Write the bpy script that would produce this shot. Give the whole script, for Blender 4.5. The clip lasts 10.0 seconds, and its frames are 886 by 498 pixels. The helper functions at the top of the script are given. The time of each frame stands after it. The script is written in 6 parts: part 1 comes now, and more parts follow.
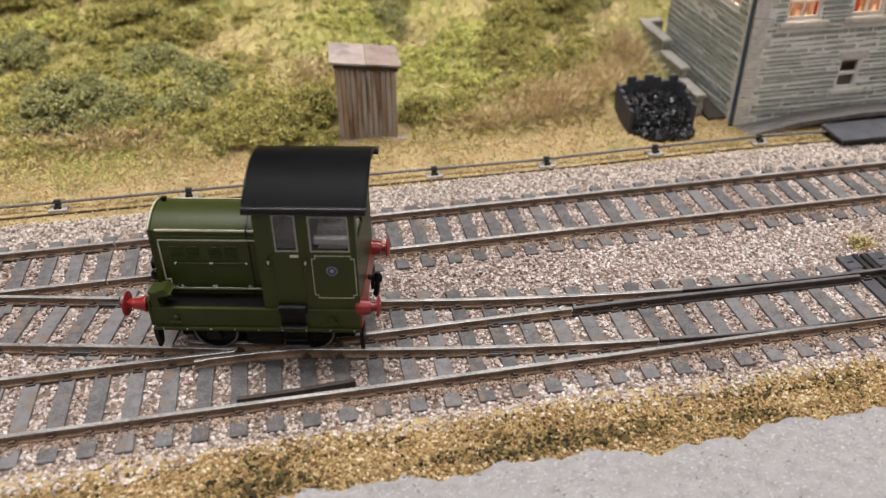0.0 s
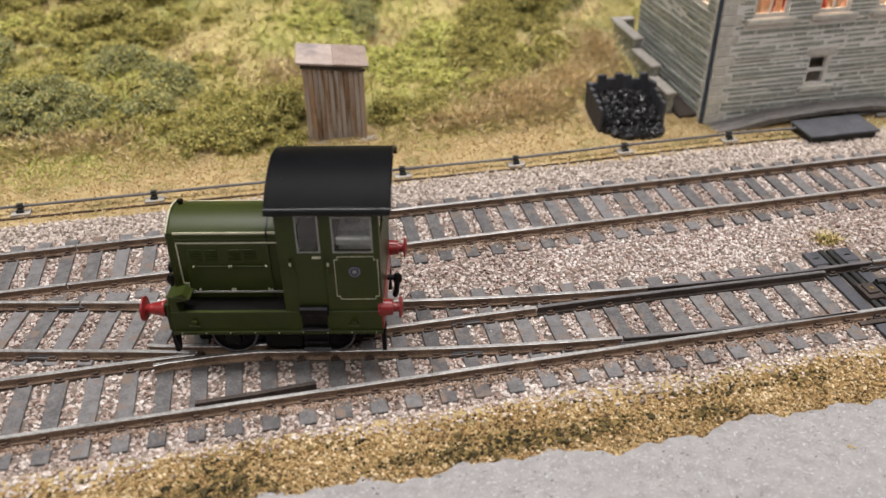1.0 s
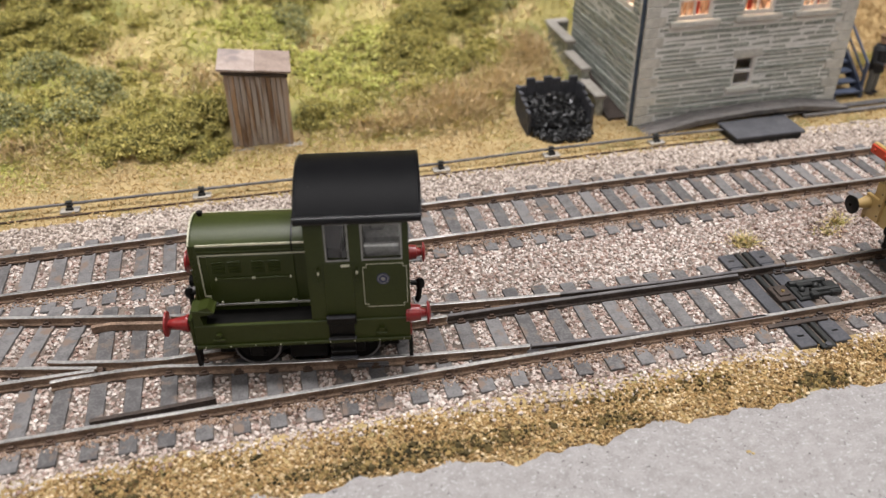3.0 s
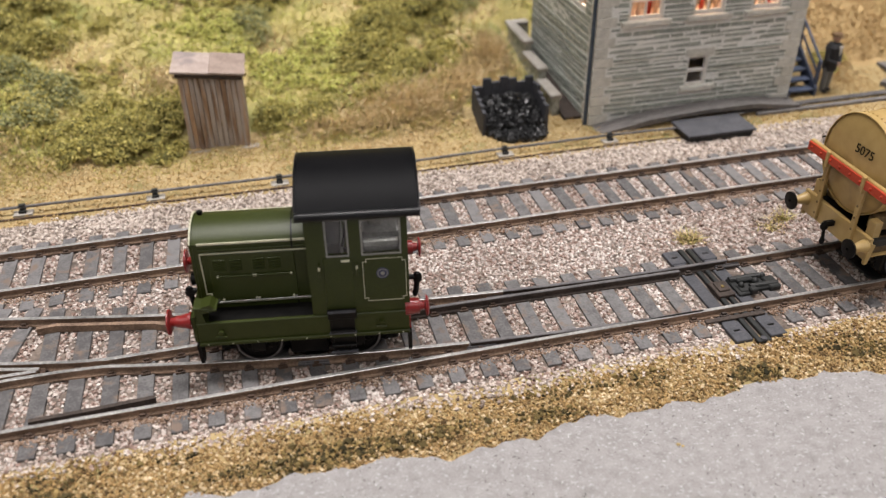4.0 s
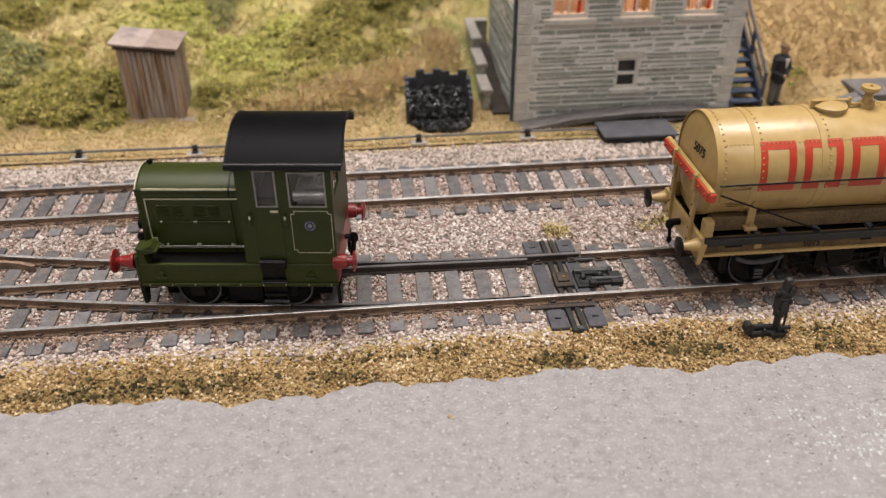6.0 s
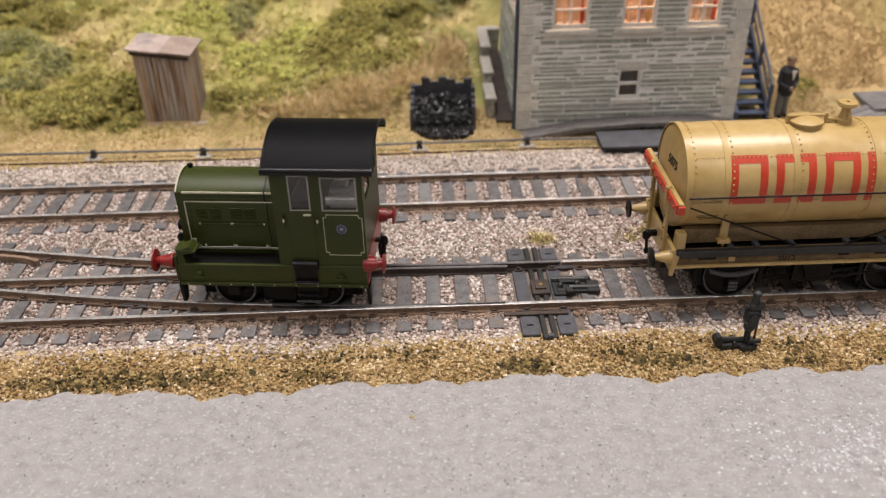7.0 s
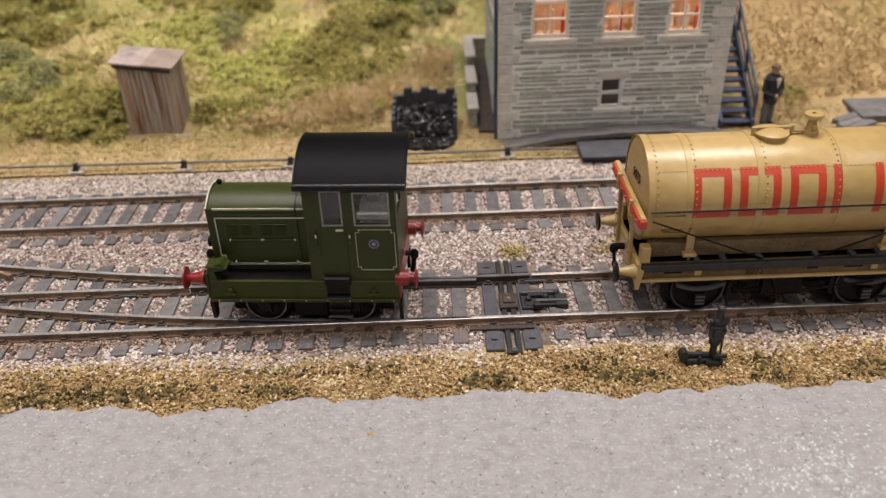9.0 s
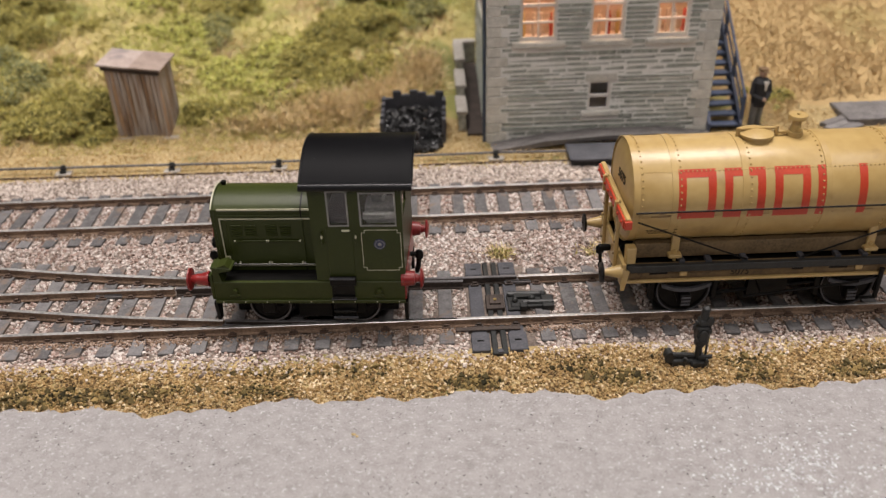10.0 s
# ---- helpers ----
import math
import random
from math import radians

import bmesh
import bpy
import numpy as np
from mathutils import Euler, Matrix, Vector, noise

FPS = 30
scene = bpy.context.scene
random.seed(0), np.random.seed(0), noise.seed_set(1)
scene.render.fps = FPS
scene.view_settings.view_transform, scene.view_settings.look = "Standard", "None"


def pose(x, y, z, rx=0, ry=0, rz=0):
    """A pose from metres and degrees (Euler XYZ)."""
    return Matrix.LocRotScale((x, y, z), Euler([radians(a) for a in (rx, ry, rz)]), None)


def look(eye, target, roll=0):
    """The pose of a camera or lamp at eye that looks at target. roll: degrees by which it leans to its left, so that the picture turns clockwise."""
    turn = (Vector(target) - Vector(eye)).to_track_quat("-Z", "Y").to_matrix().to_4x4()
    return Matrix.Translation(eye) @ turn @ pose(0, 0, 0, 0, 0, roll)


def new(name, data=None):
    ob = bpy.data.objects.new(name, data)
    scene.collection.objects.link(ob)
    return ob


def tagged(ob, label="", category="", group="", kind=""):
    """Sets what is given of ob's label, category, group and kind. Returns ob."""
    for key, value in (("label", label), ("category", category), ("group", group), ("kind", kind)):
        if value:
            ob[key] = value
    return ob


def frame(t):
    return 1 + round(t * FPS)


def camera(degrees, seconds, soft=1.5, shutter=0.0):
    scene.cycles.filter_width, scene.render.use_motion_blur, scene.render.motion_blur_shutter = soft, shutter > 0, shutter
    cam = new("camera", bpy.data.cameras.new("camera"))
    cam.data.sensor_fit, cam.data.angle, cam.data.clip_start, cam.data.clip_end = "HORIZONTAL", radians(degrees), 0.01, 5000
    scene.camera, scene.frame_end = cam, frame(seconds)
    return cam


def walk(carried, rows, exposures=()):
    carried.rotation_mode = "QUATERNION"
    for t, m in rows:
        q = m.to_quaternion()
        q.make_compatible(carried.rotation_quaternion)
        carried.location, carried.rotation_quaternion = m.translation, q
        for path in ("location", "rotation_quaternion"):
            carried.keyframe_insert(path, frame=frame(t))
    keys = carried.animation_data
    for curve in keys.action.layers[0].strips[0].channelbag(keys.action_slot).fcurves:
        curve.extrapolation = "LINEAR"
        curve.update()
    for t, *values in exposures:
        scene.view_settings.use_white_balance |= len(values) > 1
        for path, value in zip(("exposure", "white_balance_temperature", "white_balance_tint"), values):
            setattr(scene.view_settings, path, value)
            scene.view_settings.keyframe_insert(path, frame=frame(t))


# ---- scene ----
cam = camera(56.0, 10.0, soft=1.35)
PATH = [
    (0, (0.00689, 0.01481, 0.12053), (0.03712, 0.17850, 0.00967), -0.50),
    (0.5, (0.01107, 0.01462, 0.12117), (0.04297, 0.17801, 0.01033), -0.58),
    (1, (0.01295, 0.01467, 0.11951), (0.04574, 0.17801, 0.00885), -0.59),
    (1.5, (0.01538, 0.01536, 0.12011), (0.04918, 0.17839, 0.00929), -0.54),
    (2, (0.01751, 0.01511, 0.11995), (0.05247, 0.17787, 0.00910), -0.43),
    (2.5, (0.02282, 0.01509, 0.12013), (0.05947, 0.17735, 0.00910), -0.37),
    (4, (0.03991, 0.00917, 0.12111), (0.07942, 0.17088, 0.01026), -0.63),
    (4.5, (0.04661, 0.00630, 0.12321), (0.08698, 0.16774, 0.01229), -0.63),
    (5, (0.06511, 0.00100, 0.12350), (0.10436, 0.16290, 0.01283), -0.64),
    (5.5, (0.08611, -0.00500, 0.11773), (0.11406, 0.16149, 0.01049), -0.74),
    (5.7, (0.09093, -0.00783, 0.11538), (0.11351, 0.15933, 0.00793), -0.35),
    (6.8, (0.11331, -0.01708, 0.11707), (0.12105, 0.15185, 0.01028), -1.04),
    (7, (0.11466, -0.01685, 0.11828), (0.11973, 0.15230, 0.01168), -1.01),
    (7.5, (0.11971, -0.01527, 0.11863), (0.12153, 0.15394, 0.01203), -1.69),
    (8, (0.12328, -0.01422, 0.11850), (0.12353, 0.15532, 0.01240), -1.97),
    (8.5, (0.12527, -0.01584, 0.11784), (0.12510, 0.15433, 0.01275), -2.00),
    (9, (0.12726, -0.01513, 0.11961), (0.12793, 0.15461, 0.01383), -2.00),
    (9.5, (0.12733, -0.01497, 0.11927), (0.12896, 0.15503, 0.01393), -1.87),
    (10, (0.12922, -0.01566, 0.11846), (0.13124, 0.15481, 0.01389), -1.75),
]
walk(cam, [(t, look(eye, target, roll)) for t, eye, target, roll in PATH],
     exposures=[(0, 0.05, 6320, 10), (1.5, 0.05, 6300, 10), (2.1, 0.16, 6280, 10), (2.5, 0.15, 6280, 10), (4.0, 0.10, 6400, 11), (4.5, 0.05, 6480, 12), (5.5, 0.02, 6600, 13),
                (7.0, 0.04, 6600, 13), (8.0, -0.06, 6600, 13), (10, -0.03, 6600, 13)])
# the phone's lens is sharp at the locomotive and soft at the hillside
cam.data.dof.use_dof = True
cam.data.dof.focus_distance = 0.195
cam.data.dof.aperture_fstop = 17.0

MM = 0.001
rng = np.random.default_rng(7)

# ---- light: ceiling tubes of an exhibition hall ----
world = bpy.data.worlds.new("hall_air")
world.use_nodes = True
world.node_tree.nodes["Background"].inputs[0].default_value = (0.9, 0.92, 1.0, 1)
world.node_tree.nodes["Background"].inputs[1].default_value = 0.04
scene.world = world
# centre, size along x, size along y, watts
LAMPS = [
    (0.16, 0.4, 2.2, 1.5, 0.5, 76.0),
    (0.2, -1.9, 2.3, 1.5, 0.5, 28.0),
    (-1.9, -0.6, 2.4, 0.5, 1.2, 24.0),
    (2.2, -0.4, 2.4, 0.5, 1.2, 24.0),
    (0.72, 4.6, 2.4, 1.2, 0.25, 12.0),
]
LAMP_COLOUR = (1.0, 0.95, 0.915)
for lx, ly, lz, wx, wy, watts in LAMPS:
    lamp = bpy.data.lights.new("ceiling_tube", "AREA")
    lamp.shape, lamp.size, lamp.size_y, lamp.energy, lamp.color = "RECTANGLE", wx, wy, watts, LAMP_COLOUR
    lamp_ob = new("ceiling_tube", lamp)
    lamp_ob.matrix_world = pose(lx, ly, lz)


# ---- materials ----
def material(name, dark, light, rough=0.7, metal=0.0, grain=0.6, blotch=6.0, bump=0.3, spread=(0.35, 0.65), island=0.0, random_tint=0.0,
             wear=None, wear_amount=0.0, wear_size=3.0, spec=0.5, stretch=(1, 1, 1), coat=0.0):
    """Two-scale mix of dark and light; grain and blotch are sizes in millimetres. wear: a third colour in patches."""
    m = bpy.data.materials.new(name)
    m.use_nodes = True
    nt = m.node_tree
    nodes, links = nt.nodes, nt.links
    bsdf = nodes["Principled BSDF"]
    coord = nodes.new("ShaderNodeTexCoord")
    mapping = nodes.new("ShaderNodeMapping")
    mapping.inputs["Scale"].default_value = stretch
    links.new(coord.outputs["Object"], mapping.inputs[0])
    if random_tint:
        # each piece is cut from another stretch of the grain
        piece = nodes.new("ShaderNodeObjectInfo")
        far_off = nodes.new("ShaderNodeMath")
        far_off.operation = "MULTIPLY"
        far_off.inputs[1].default_value = 3.0
        links.new(piece.outputs["Random"], far_off.inputs[0])
        links.new(far_off.outputs[0], mapping.inputs["Location"])

    def noise_of(size, detail):
        n = nodes.new("ShaderNodeTexNoise")
        n.inputs["Scale"].default_value = 1000.0 / size
        n.inputs["Detail"].default_value = detail
        links.new(mapping.outputs[0], n.inputs["Vector"])
        return n

    fine, broad = noise_of(grain, 4), noise_of(blotch, 3)
    both = nodes.new("ShaderNodeMath")
    both.operation = "ADD"
    links.new(fine.outputs[0], both.inputs[0])
    links.new(broad.outputs[0], both.inputs[1])
    last = both
    for kind, amount in (("island", island), ("object", random_tint)):
        if amount:
            info = nodes.new("ShaderNodeNewGeometry" if kind == "island" else "ShaderNodeObjectInfo")
            out = info.outputs["Random Per Island" if kind == "island" else "Random"]
            mul = nodes.new("ShaderNodeMath")
            mul.operation = "MULTIPLY_ADD"
            links.new(out, mul.inputs[0])
            mul.inputs[1].default_value, mul.inputs[2].default_value = 2 * amount, -amount
            add = nodes.new("ShaderNodeMath")
            add.operation = "ADD"
            links.new(last.outputs[0], add.inputs[0])
            links.new(mul.outputs[0], add.inputs[1])
            last = add
    ramp = nodes.new("ShaderNodeValToRGB")
    half = nodes.new("ShaderNodeMath")
    half.operation = "MULTIPLY"
    half.inputs[1].default_value = 0.5
    links.new(last.outputs[0], half.inputs[0])
    links.new(half.outputs[0], ramp.inputs[0])
    ramp.color_ramp.elements[0].position, ramp.color_ramp.elements[1].position = spread
    ramp.color_ramp.elements[0].color, ramp.color_ramp.elements[1].color = (*dark, 1), (*light, 1)
    colour = ramp.outputs[0]
    if wear:
        patch = noise_of(wear_size, 5)
        mask = nodes.new("ShaderNodeValToRGB")
        mask.color_ramp.elements[0].position, mask.color_ramp.elements[1].position = 0.62 - 0.35 * wear_amount, 0.72 - 0.25 * wear_amount
        links.new(patch.outputs[0], mask.inputs[0])
        mix = nodes.new("ShaderNodeMix")
        mix.data_type = "RGBA"
        links.new(mask.outputs[0], mix.inputs["Factor"])
        links.new(colour, mix.inputs["A"])
        mix.inputs["B"].default_value = (*wear, 1)
        colour = mix.outputs["Result"]
    links.new(colour, bsdf.inputs["Base Color"])
    bsdf.inputs["Roughness"].default_value, bsdf.inputs["Metallic"].default_value = rough, metal
    bsdf.inputs["Specular IOR Level"].default_value = spec
    bsdf.inputs["Coat Weight"].default_value = coat
    if bump:
        b = nodes.new("ShaderNodeBump")
        b.inputs["Strength"].default_value, b.inputs["Distance"].default_value = bump, grain * MM * 0.4
        links.new(fine.outputs[0], b.inputs["Height"])
        links.new(b.outputs[0], bsdf.inputs["Normal"])
    return m


def grains(name, stops, rough=0.9, bump=0.0, spec=0.12, patch=None):
    """Loose pieces, each of one colour of the list; patch: (size in mm, strength) shifts whole areas along the list."""
    m = bpy.data.materials.new(name)
    m.use_nodes = True
    nodes, links = m.node_tree.nodes, m.node_tree.links
    bsdf = nodes["Principled BSDF"]
    geo = nodes.new("ShaderNodeNewGeometry")
    value = geo.outputs["Random Per Island"]
    if patch:
        coord = nodes.new("ShaderNodeTexCoord")
        n = nodes.new("ShaderNodeTexNoise")
        n.inputs["Scale"].default_value, n.inputs["Detail"].default_value = 1000.0 / patch[0], 3
        links.new(coord.outputs["Object"], n.inputs["Vector"])
        shift = nodes.new("ShaderNodeMath")
        shift.operation = "MULTIPLY_ADD"
        links.new(n.outputs[0], shift.inputs[0])
        shift.inputs[1].default_value, shift.inputs[2].default_value = 2 * patch[1], -patch[1]
        add = nodes.new("ShaderNodeMath")
        add.operation = "ADD"
        links.new(value, add.inputs[0])
        links.new(shift.outputs[0], add.inputs[1])
        value = add.outputs[0]
    ramp = nodes.new("ShaderNodeValToRGB")
    e = ramp.color_ramp.elements
    while len(e) < len(stops):
        e.new(0.5)
    for i, c in enumerate(stops):
        e[i].position, e[i].color = i / (len(stops) - 1), (*c, 1)
    links.new(value, ramp.inputs[0])
    links.new(ramp.outputs[0], bsdf.inputs["Base Color"])
    bsdf.inputs["Roughness"].default_value = rough
    bsdf.inputs["Specular IOR Level"].default_value = spec
    return m


def plain_glass(name, tint=(1, 1, 1), rough=0.05):
    m = bpy.data.materials.new(name)
    m.use_nodes = True
    b = m.node_tree.nodes["Principled BSDF"]
    b.inputs["Base Color"].default_value = (*tint, 1)
    b.inputs["Transmission Weight"].default_value = 1.0
    b.inputs["Roughness"].default_value, b.inputs["IOR"].default_value = rough, 1.45
    return m


M_GREEN = material("green_enamel", (0.0234, 0.0311, 0.0059), (0.0351, 0.0441, 0.0087), rough=0.4, grain=0.5, blotch=9, bump=0.06, spread=(0.3, 0.7), spec=0.24)
M_ROOF = material("black_roof_paint", (0.002, 0.002, 0.0026), (0.0045, 0.0045, 0.0052), rough=0.5, grain=0.35, blotch=8, bump=0.1, spec=0.06)
M_GLOSSBLACK = material("gloss_black_edge", (0.004, 0.004, 0.005), (0.008, 0.008, 0.009), rough=0.3, grain=0.4, blotch=4, bump=0.03, spec=0.22)
M_BLACK = material("black_chassis", (0.002, 0.002, 0.002), (0.0075, 0.007, 0.0065), rough=0.42, grain=0.5, blotch=3, bump=0.1, spec=0.16)
M_RED = material("red_paint", (0.16, 0.010, 0.010), (0.25, 0.017, 0.016), rough=0.34, grain=0.5, blotch=3, bump=0.05)
M_CREAM = material("cream_lining", (0.42, 0.41, 0.29), (0.60, 0.58, 0.43), rough=0.42, grain=0.4, blotch=2, bump=0.0)
M_BLUE = material("dark_blue_enamel", (0.015, 0.02, 0.06), (0.03, 0.035, 0.09), rough=0.4, bump=0.0)
M_RUST = material("rusty_rail_side", (0.10, 0.064, 0.044), (0.30, 0.20, 0.135), rough=0.8, grain=0.5, blotch=5, bump=0.3)
M_RAILTOP = material("worn_rail_top", (0.32, 0.31, 0.30), (0.74, 0.72, 0.69), rough=0.36, metal=0.7, grain=0.7, blotch=9, bump=0.05)
M_DARKCHAIR = material("dark_brown_rail", (0.025, 0.018, 0.014), (0.07, 0.05, 0.04), rough=0.8, grain=0.5, blotch=4, bump=0.2)
M_SLEEPER = material("grey_sleeper", (0.066, 0.062, 0.062), (0.16, 0.153, 0.152), rough=0.7, grain=0.5, blotch=2.2, bump=0.3, random_tint=0.26,
                     wear=(0.16, 0.115, 0.088), wear_amount=0.16, wear_size=4)
M_CHAIR = material("rusty_chair", (0.035, 0.022, 0.016), (0.105, 0.064, 0.043), rough=0.85, grain=0.4, blotch=3, bump=0.2)
M_ROAD = material("grey_card_road", (0.195, 0.183, 0.179), (0.322, 0.306, 0.300), rough=0.9, grain=0.32, blotch=2.4, bump=1.0, spread=(0.30, 0.68),
                  wear=(0.37, 0.365, 0.365), wear_amount=0.14, wear_size=0.8, stretch=(0.9, 1.1, 1))
M_TAN = material("buff_tank_paint", (0.375, 0.25, 0.090), (0.455, 0.32, 0.130), rough=0.33, grain=2.5, blotch=12, bump=0.02,
                 wear=(0.30, 0.195, 0.075), wear_amount=0.03, wear_size=9)
# dirty buff, taken darker still for the shade under the tank barrel
M_TANDIRTSHADE = material("weathered_shaded_buff_paint", (0.085, 0.055, 0.025), (0.19, 0.125, 0.056), rough=0.7, grain=0.6, blotch=5, bump=0.1)
M_STREAK = material("brown_tank_dirt", (0.19, 0.115, 0.05), (0.33, 0.22, 0.085), rough=0.7, grain=0.5, blotch=3, bump=0.05)
M_LETTER = material("red_lettering", (0.39, 0.032, 0.012), (0.48, 0.052, 0.019), rough=0.42, grain=0.5, blotch=5, bump=0.0)
M_STONE = material("grey_stone", (0.15, 0.168, 0.143), (0.56, 0.58, 0.51), rough=0.85, grain=0.45, blotch=1.5, bump=1.0, spread=(0.33, 0.70), random_tint=0.05, stretch=(0.009, 0.001, 0.0014))
M_RUBBLE = material("rough_rubble", (0.15, 0.155, 0.13), (0.55, 0.54, 0.47), rough=0.85, grain=0.5, blotch=1.6, bump=0.8, spread=(0.36, 0.64))
# mortar whitened so its level joints also show the courses' lit ledges
M_MORTAR = material("mortar_with_ledge_light", (0.74, 0.74, 0.70), (0.88, 0.875, 0.84), rough=0.9, grain=0.5, blotch=4, bump=0.3)
M_QUOIN = material("dressed_stone", (0.50, 0.49, 0.44), (0.74, 0.72, 0.65), rough=0.85, grain=0.5, blotch=2.5, bump=0.25, random_tint=0.15)
M_WHITE = material("white_window_paint", (0.66, 0.63, 0.58), (0.80, 0.77, 0.72), rough=0.5, grain=0.5, blotch=4, bump=0.05)
M_SLATE = material("slate", (0.05, 0.052, 0.06), (0.10, 0.105, 0.115), rough=0.7, grain=0.6, blotch=5, bump=0.3)
M_BLUEGREY = material("blue_grey_paint", (0.045, 0.06, 0.10), (0.085, 0.105, 0.165), rough=0.6, grain=0.5, blotch=4, bump=0.1)
M_PIPE = material("dark_drainpipe", (0.035, 0.05, 0.075), (0.07, 0.095, 0.135), rough=0.5, grain=0.5, blotch=4, bump=0.1)
M_WOODGREY = material("weathered_grey_boards", (0.10, 0.092, 0.088), (0.20, 0.185, 0.178), rough=0.85, grain=0.5, blotch=4, bump=0.3, random_tint=0.15)
M_DARKBOX = material("dark_grey_box", (0.035, 0.036, 0.042), (0.075, 0.075, 0.085), rough=0.7, grain=0.5, blotch=4, bump=0.2)
M_PLANK = material("weathered_brown_planks", (0.15, 0.088, 0.052), (0.44, 0.29, 0.18), rough=0.85, grain=0.35, blotch=1.8, bump=0.5, random_tint=0.24,
                   wear=(0.40, 0.355, 0.325), wear_amount=0.6, wear_size=2.6, stretch=(1.5, 1.5, 0.12))
M_SOLE = material("dirty_brown_solebar", (0.085, 0.053, 0.024), (0.19, 0.122, 0.053), rough=0.7, grain=0.6, blotch=4, bump=0.1)
M_FELTDARK = material("brown_felt_roof", (0.20, 0.15, 0.125), (0.36, 0.28, 0.235), rough=0.9, grain=0.6, blotch=5, bump=0.2)
M_FELT = material("pale_felt_roof", (0.31, 0.245, 0.215), (0.47, 0.39, 0.345), rough=0.9, grain=0.6, blotch=6, bump=0.2, random_tint=0.25,
                  wear=(0.24, 0.20, 0.19), wear_amount=0.2, wear_size=7)
M_COAL = material("coal", (0.002, 0.002, 0.002), (0.008, 0.008, 0.009), rough=0.38, grain=0.4, blotch=2, bump=0.2, spec=0.5)
M_ROD = material("grey_rodding", (0.075, 0.07, 0.072), (0.16, 0.15, 0.15), rough=0.6, metal=0.2, grain=0.4, blotch=4, bump=0.15)
M_CONCRETE = material("pale_concrete", (0.27, 0.25, 0.22), (0.40, 0.37, 0.33), rough=0.9, grain=0.5, blotch=3, bump=0.3)
M_SIGNALBLACK = material("matt_black_casting", (0.006, 0.007, 0.007), (0.02, 0.021, 0.02), rough=0.55, grain=0.4, blotch=2, bump=0.3)
M_EARTH = material("sandy_earth", (0.25, 0.178, 0.075), (0.44, 0.335, 0.165), rough=0.95, grain=0.8, blotch=9, bump=0.6, wear=(0.19, 0.165, 0.06), wear_amount=0.2, wear_size=14)
M_BED = material("ballast_bed", (0.085, 0.066, 0.054), (0.22, 0.175, 0.145), rough=0.95, grain=0.9, blotch=7, bump=0.6)
M_INNER = material("varnished_brown_room", (0.55, 0.40, 0.29), (0.74, 0.58, 0.45), rough=0.6, grain=1, blotch=6, bump=0.0)
M_HALL = material("hall_plaster", (0.13, 0.125, 0.12), (0.20, 0.19, 0.18), rough=0.9, grain=8, blotch=200, bump=0.0)
M_HALLFLOOR = material("hall_floor", (0.07, 0.06, 0.05), (0.12, 0.10, 0.08), rough=0.6, grain=10, blotch=150, bump=0.0)
M_GLASS = plain_glass("clear_glazing", rough=0.0)
M_COAT = material("dark_coat", (0.012, 0.012, 0.014), (0.025, 0.025, 0.028), rough=0.7, bump=0.0)
M_TROUSER = material("grey_trousers", (0.13, 0.13, 0.125), (0.20, 0.20, 0.19), rough=0.8, bump=0.0)
M_PALE = material("pale_face_paint", (0.40, 0.25, 0.17), (0.50, 0.33, 0.24), rough=0.7, bump=0.0)
M_CAP = material("brown_cap", (0.12, 0.07, 0.03), (0.2, 0.12, 0.06), rough=0.8, bump=0.0)
M_SILVER = material("dull_silver", (0.20, 0.20, 0.19), (0.32, 0.32, 0.30), rough=0.45, metal=0.4, bump=0.0)
M_BRASS = material("brass", (0.45, 0.33, 0.12), (0.6, 0.45, 0.2), rough=0.35, metal=0.8, bump=0.0)

M_BALLAST = grains("ballast_stones", [(0.11, 0.072, 0.058), (0.29, 0.20, 0.165), (0.36, 0.272, 0.235), (0.42, 0.338, 0.297), (0.39, 0.338, 0.307), (0.46, 0.393, 0.352),
                                      (0.54, 0.475, 0.432), (0.66, 0.61, 0.57)], patch=(38, 0.36))
M_PALEBALLAST = grains("pale_ballast_stones", [(0.190, 0.147, 0.122), (0.361, 0.298, 0.252), (0.446, 0.378, 0.328), (0.503, 0.432, 0.378), (0.475, 0.405, 0.361), (0.570, 0.498, 0.441), (0.665, 0.596, 0.533)], patch=(24, 0.25))
M_GRAVEL = grains("golden_path_gravel", [(0.24, 0.15, 0.06), (0.36, 0.235, 0.095), (0.45, 0.31, 0.135), (0.50, 0.355, 0.16), (0.58, 0.43, 0.23), (0.72, 0.60, 0.40)], patch=(16, 0.3))
M_SAND = grains("sandy_granules", [(0.084, 0.054, 0.027), (0.202, 0.125, 0.056), (0.325, 0.207, 0.087), (0.403, 0.274, 0.121), (0.291, 0.190, 0.087), (0.482, 0.353, 0.185), (0.672, 0.549, 0.370)], patch=(11, 0.4))
M_DIRTBALLAST = grains("brown_rail_dirt", [(0.13, 0.082, 0.054), (0.22, 0.145, 0.10), (0.29, 0.20, 0.145), (0.36, 0.27, 0.21), (0.44, 0.36, 0.30)], patch=(14, 0.3))
M_DARKCLUMP = grains("dark_turf_crumbs", [(0.022, 0.02, 0.011), (0.085, 0.066, 0.03), (0.17, 0.125, 0.05), (0.30, 0.21, 0.085)])
# darker than the crumbs: the shade deep in a bush is in this colour
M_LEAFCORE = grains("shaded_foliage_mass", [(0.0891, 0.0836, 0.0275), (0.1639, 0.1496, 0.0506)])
M_FIBRE = grains("paper_fibres", [(0.03, 0.028, 0.026), (0.10, 0.096, 0.092), (0.38, 0.37, 0.365), (0.52, 0.515, 0.51)])
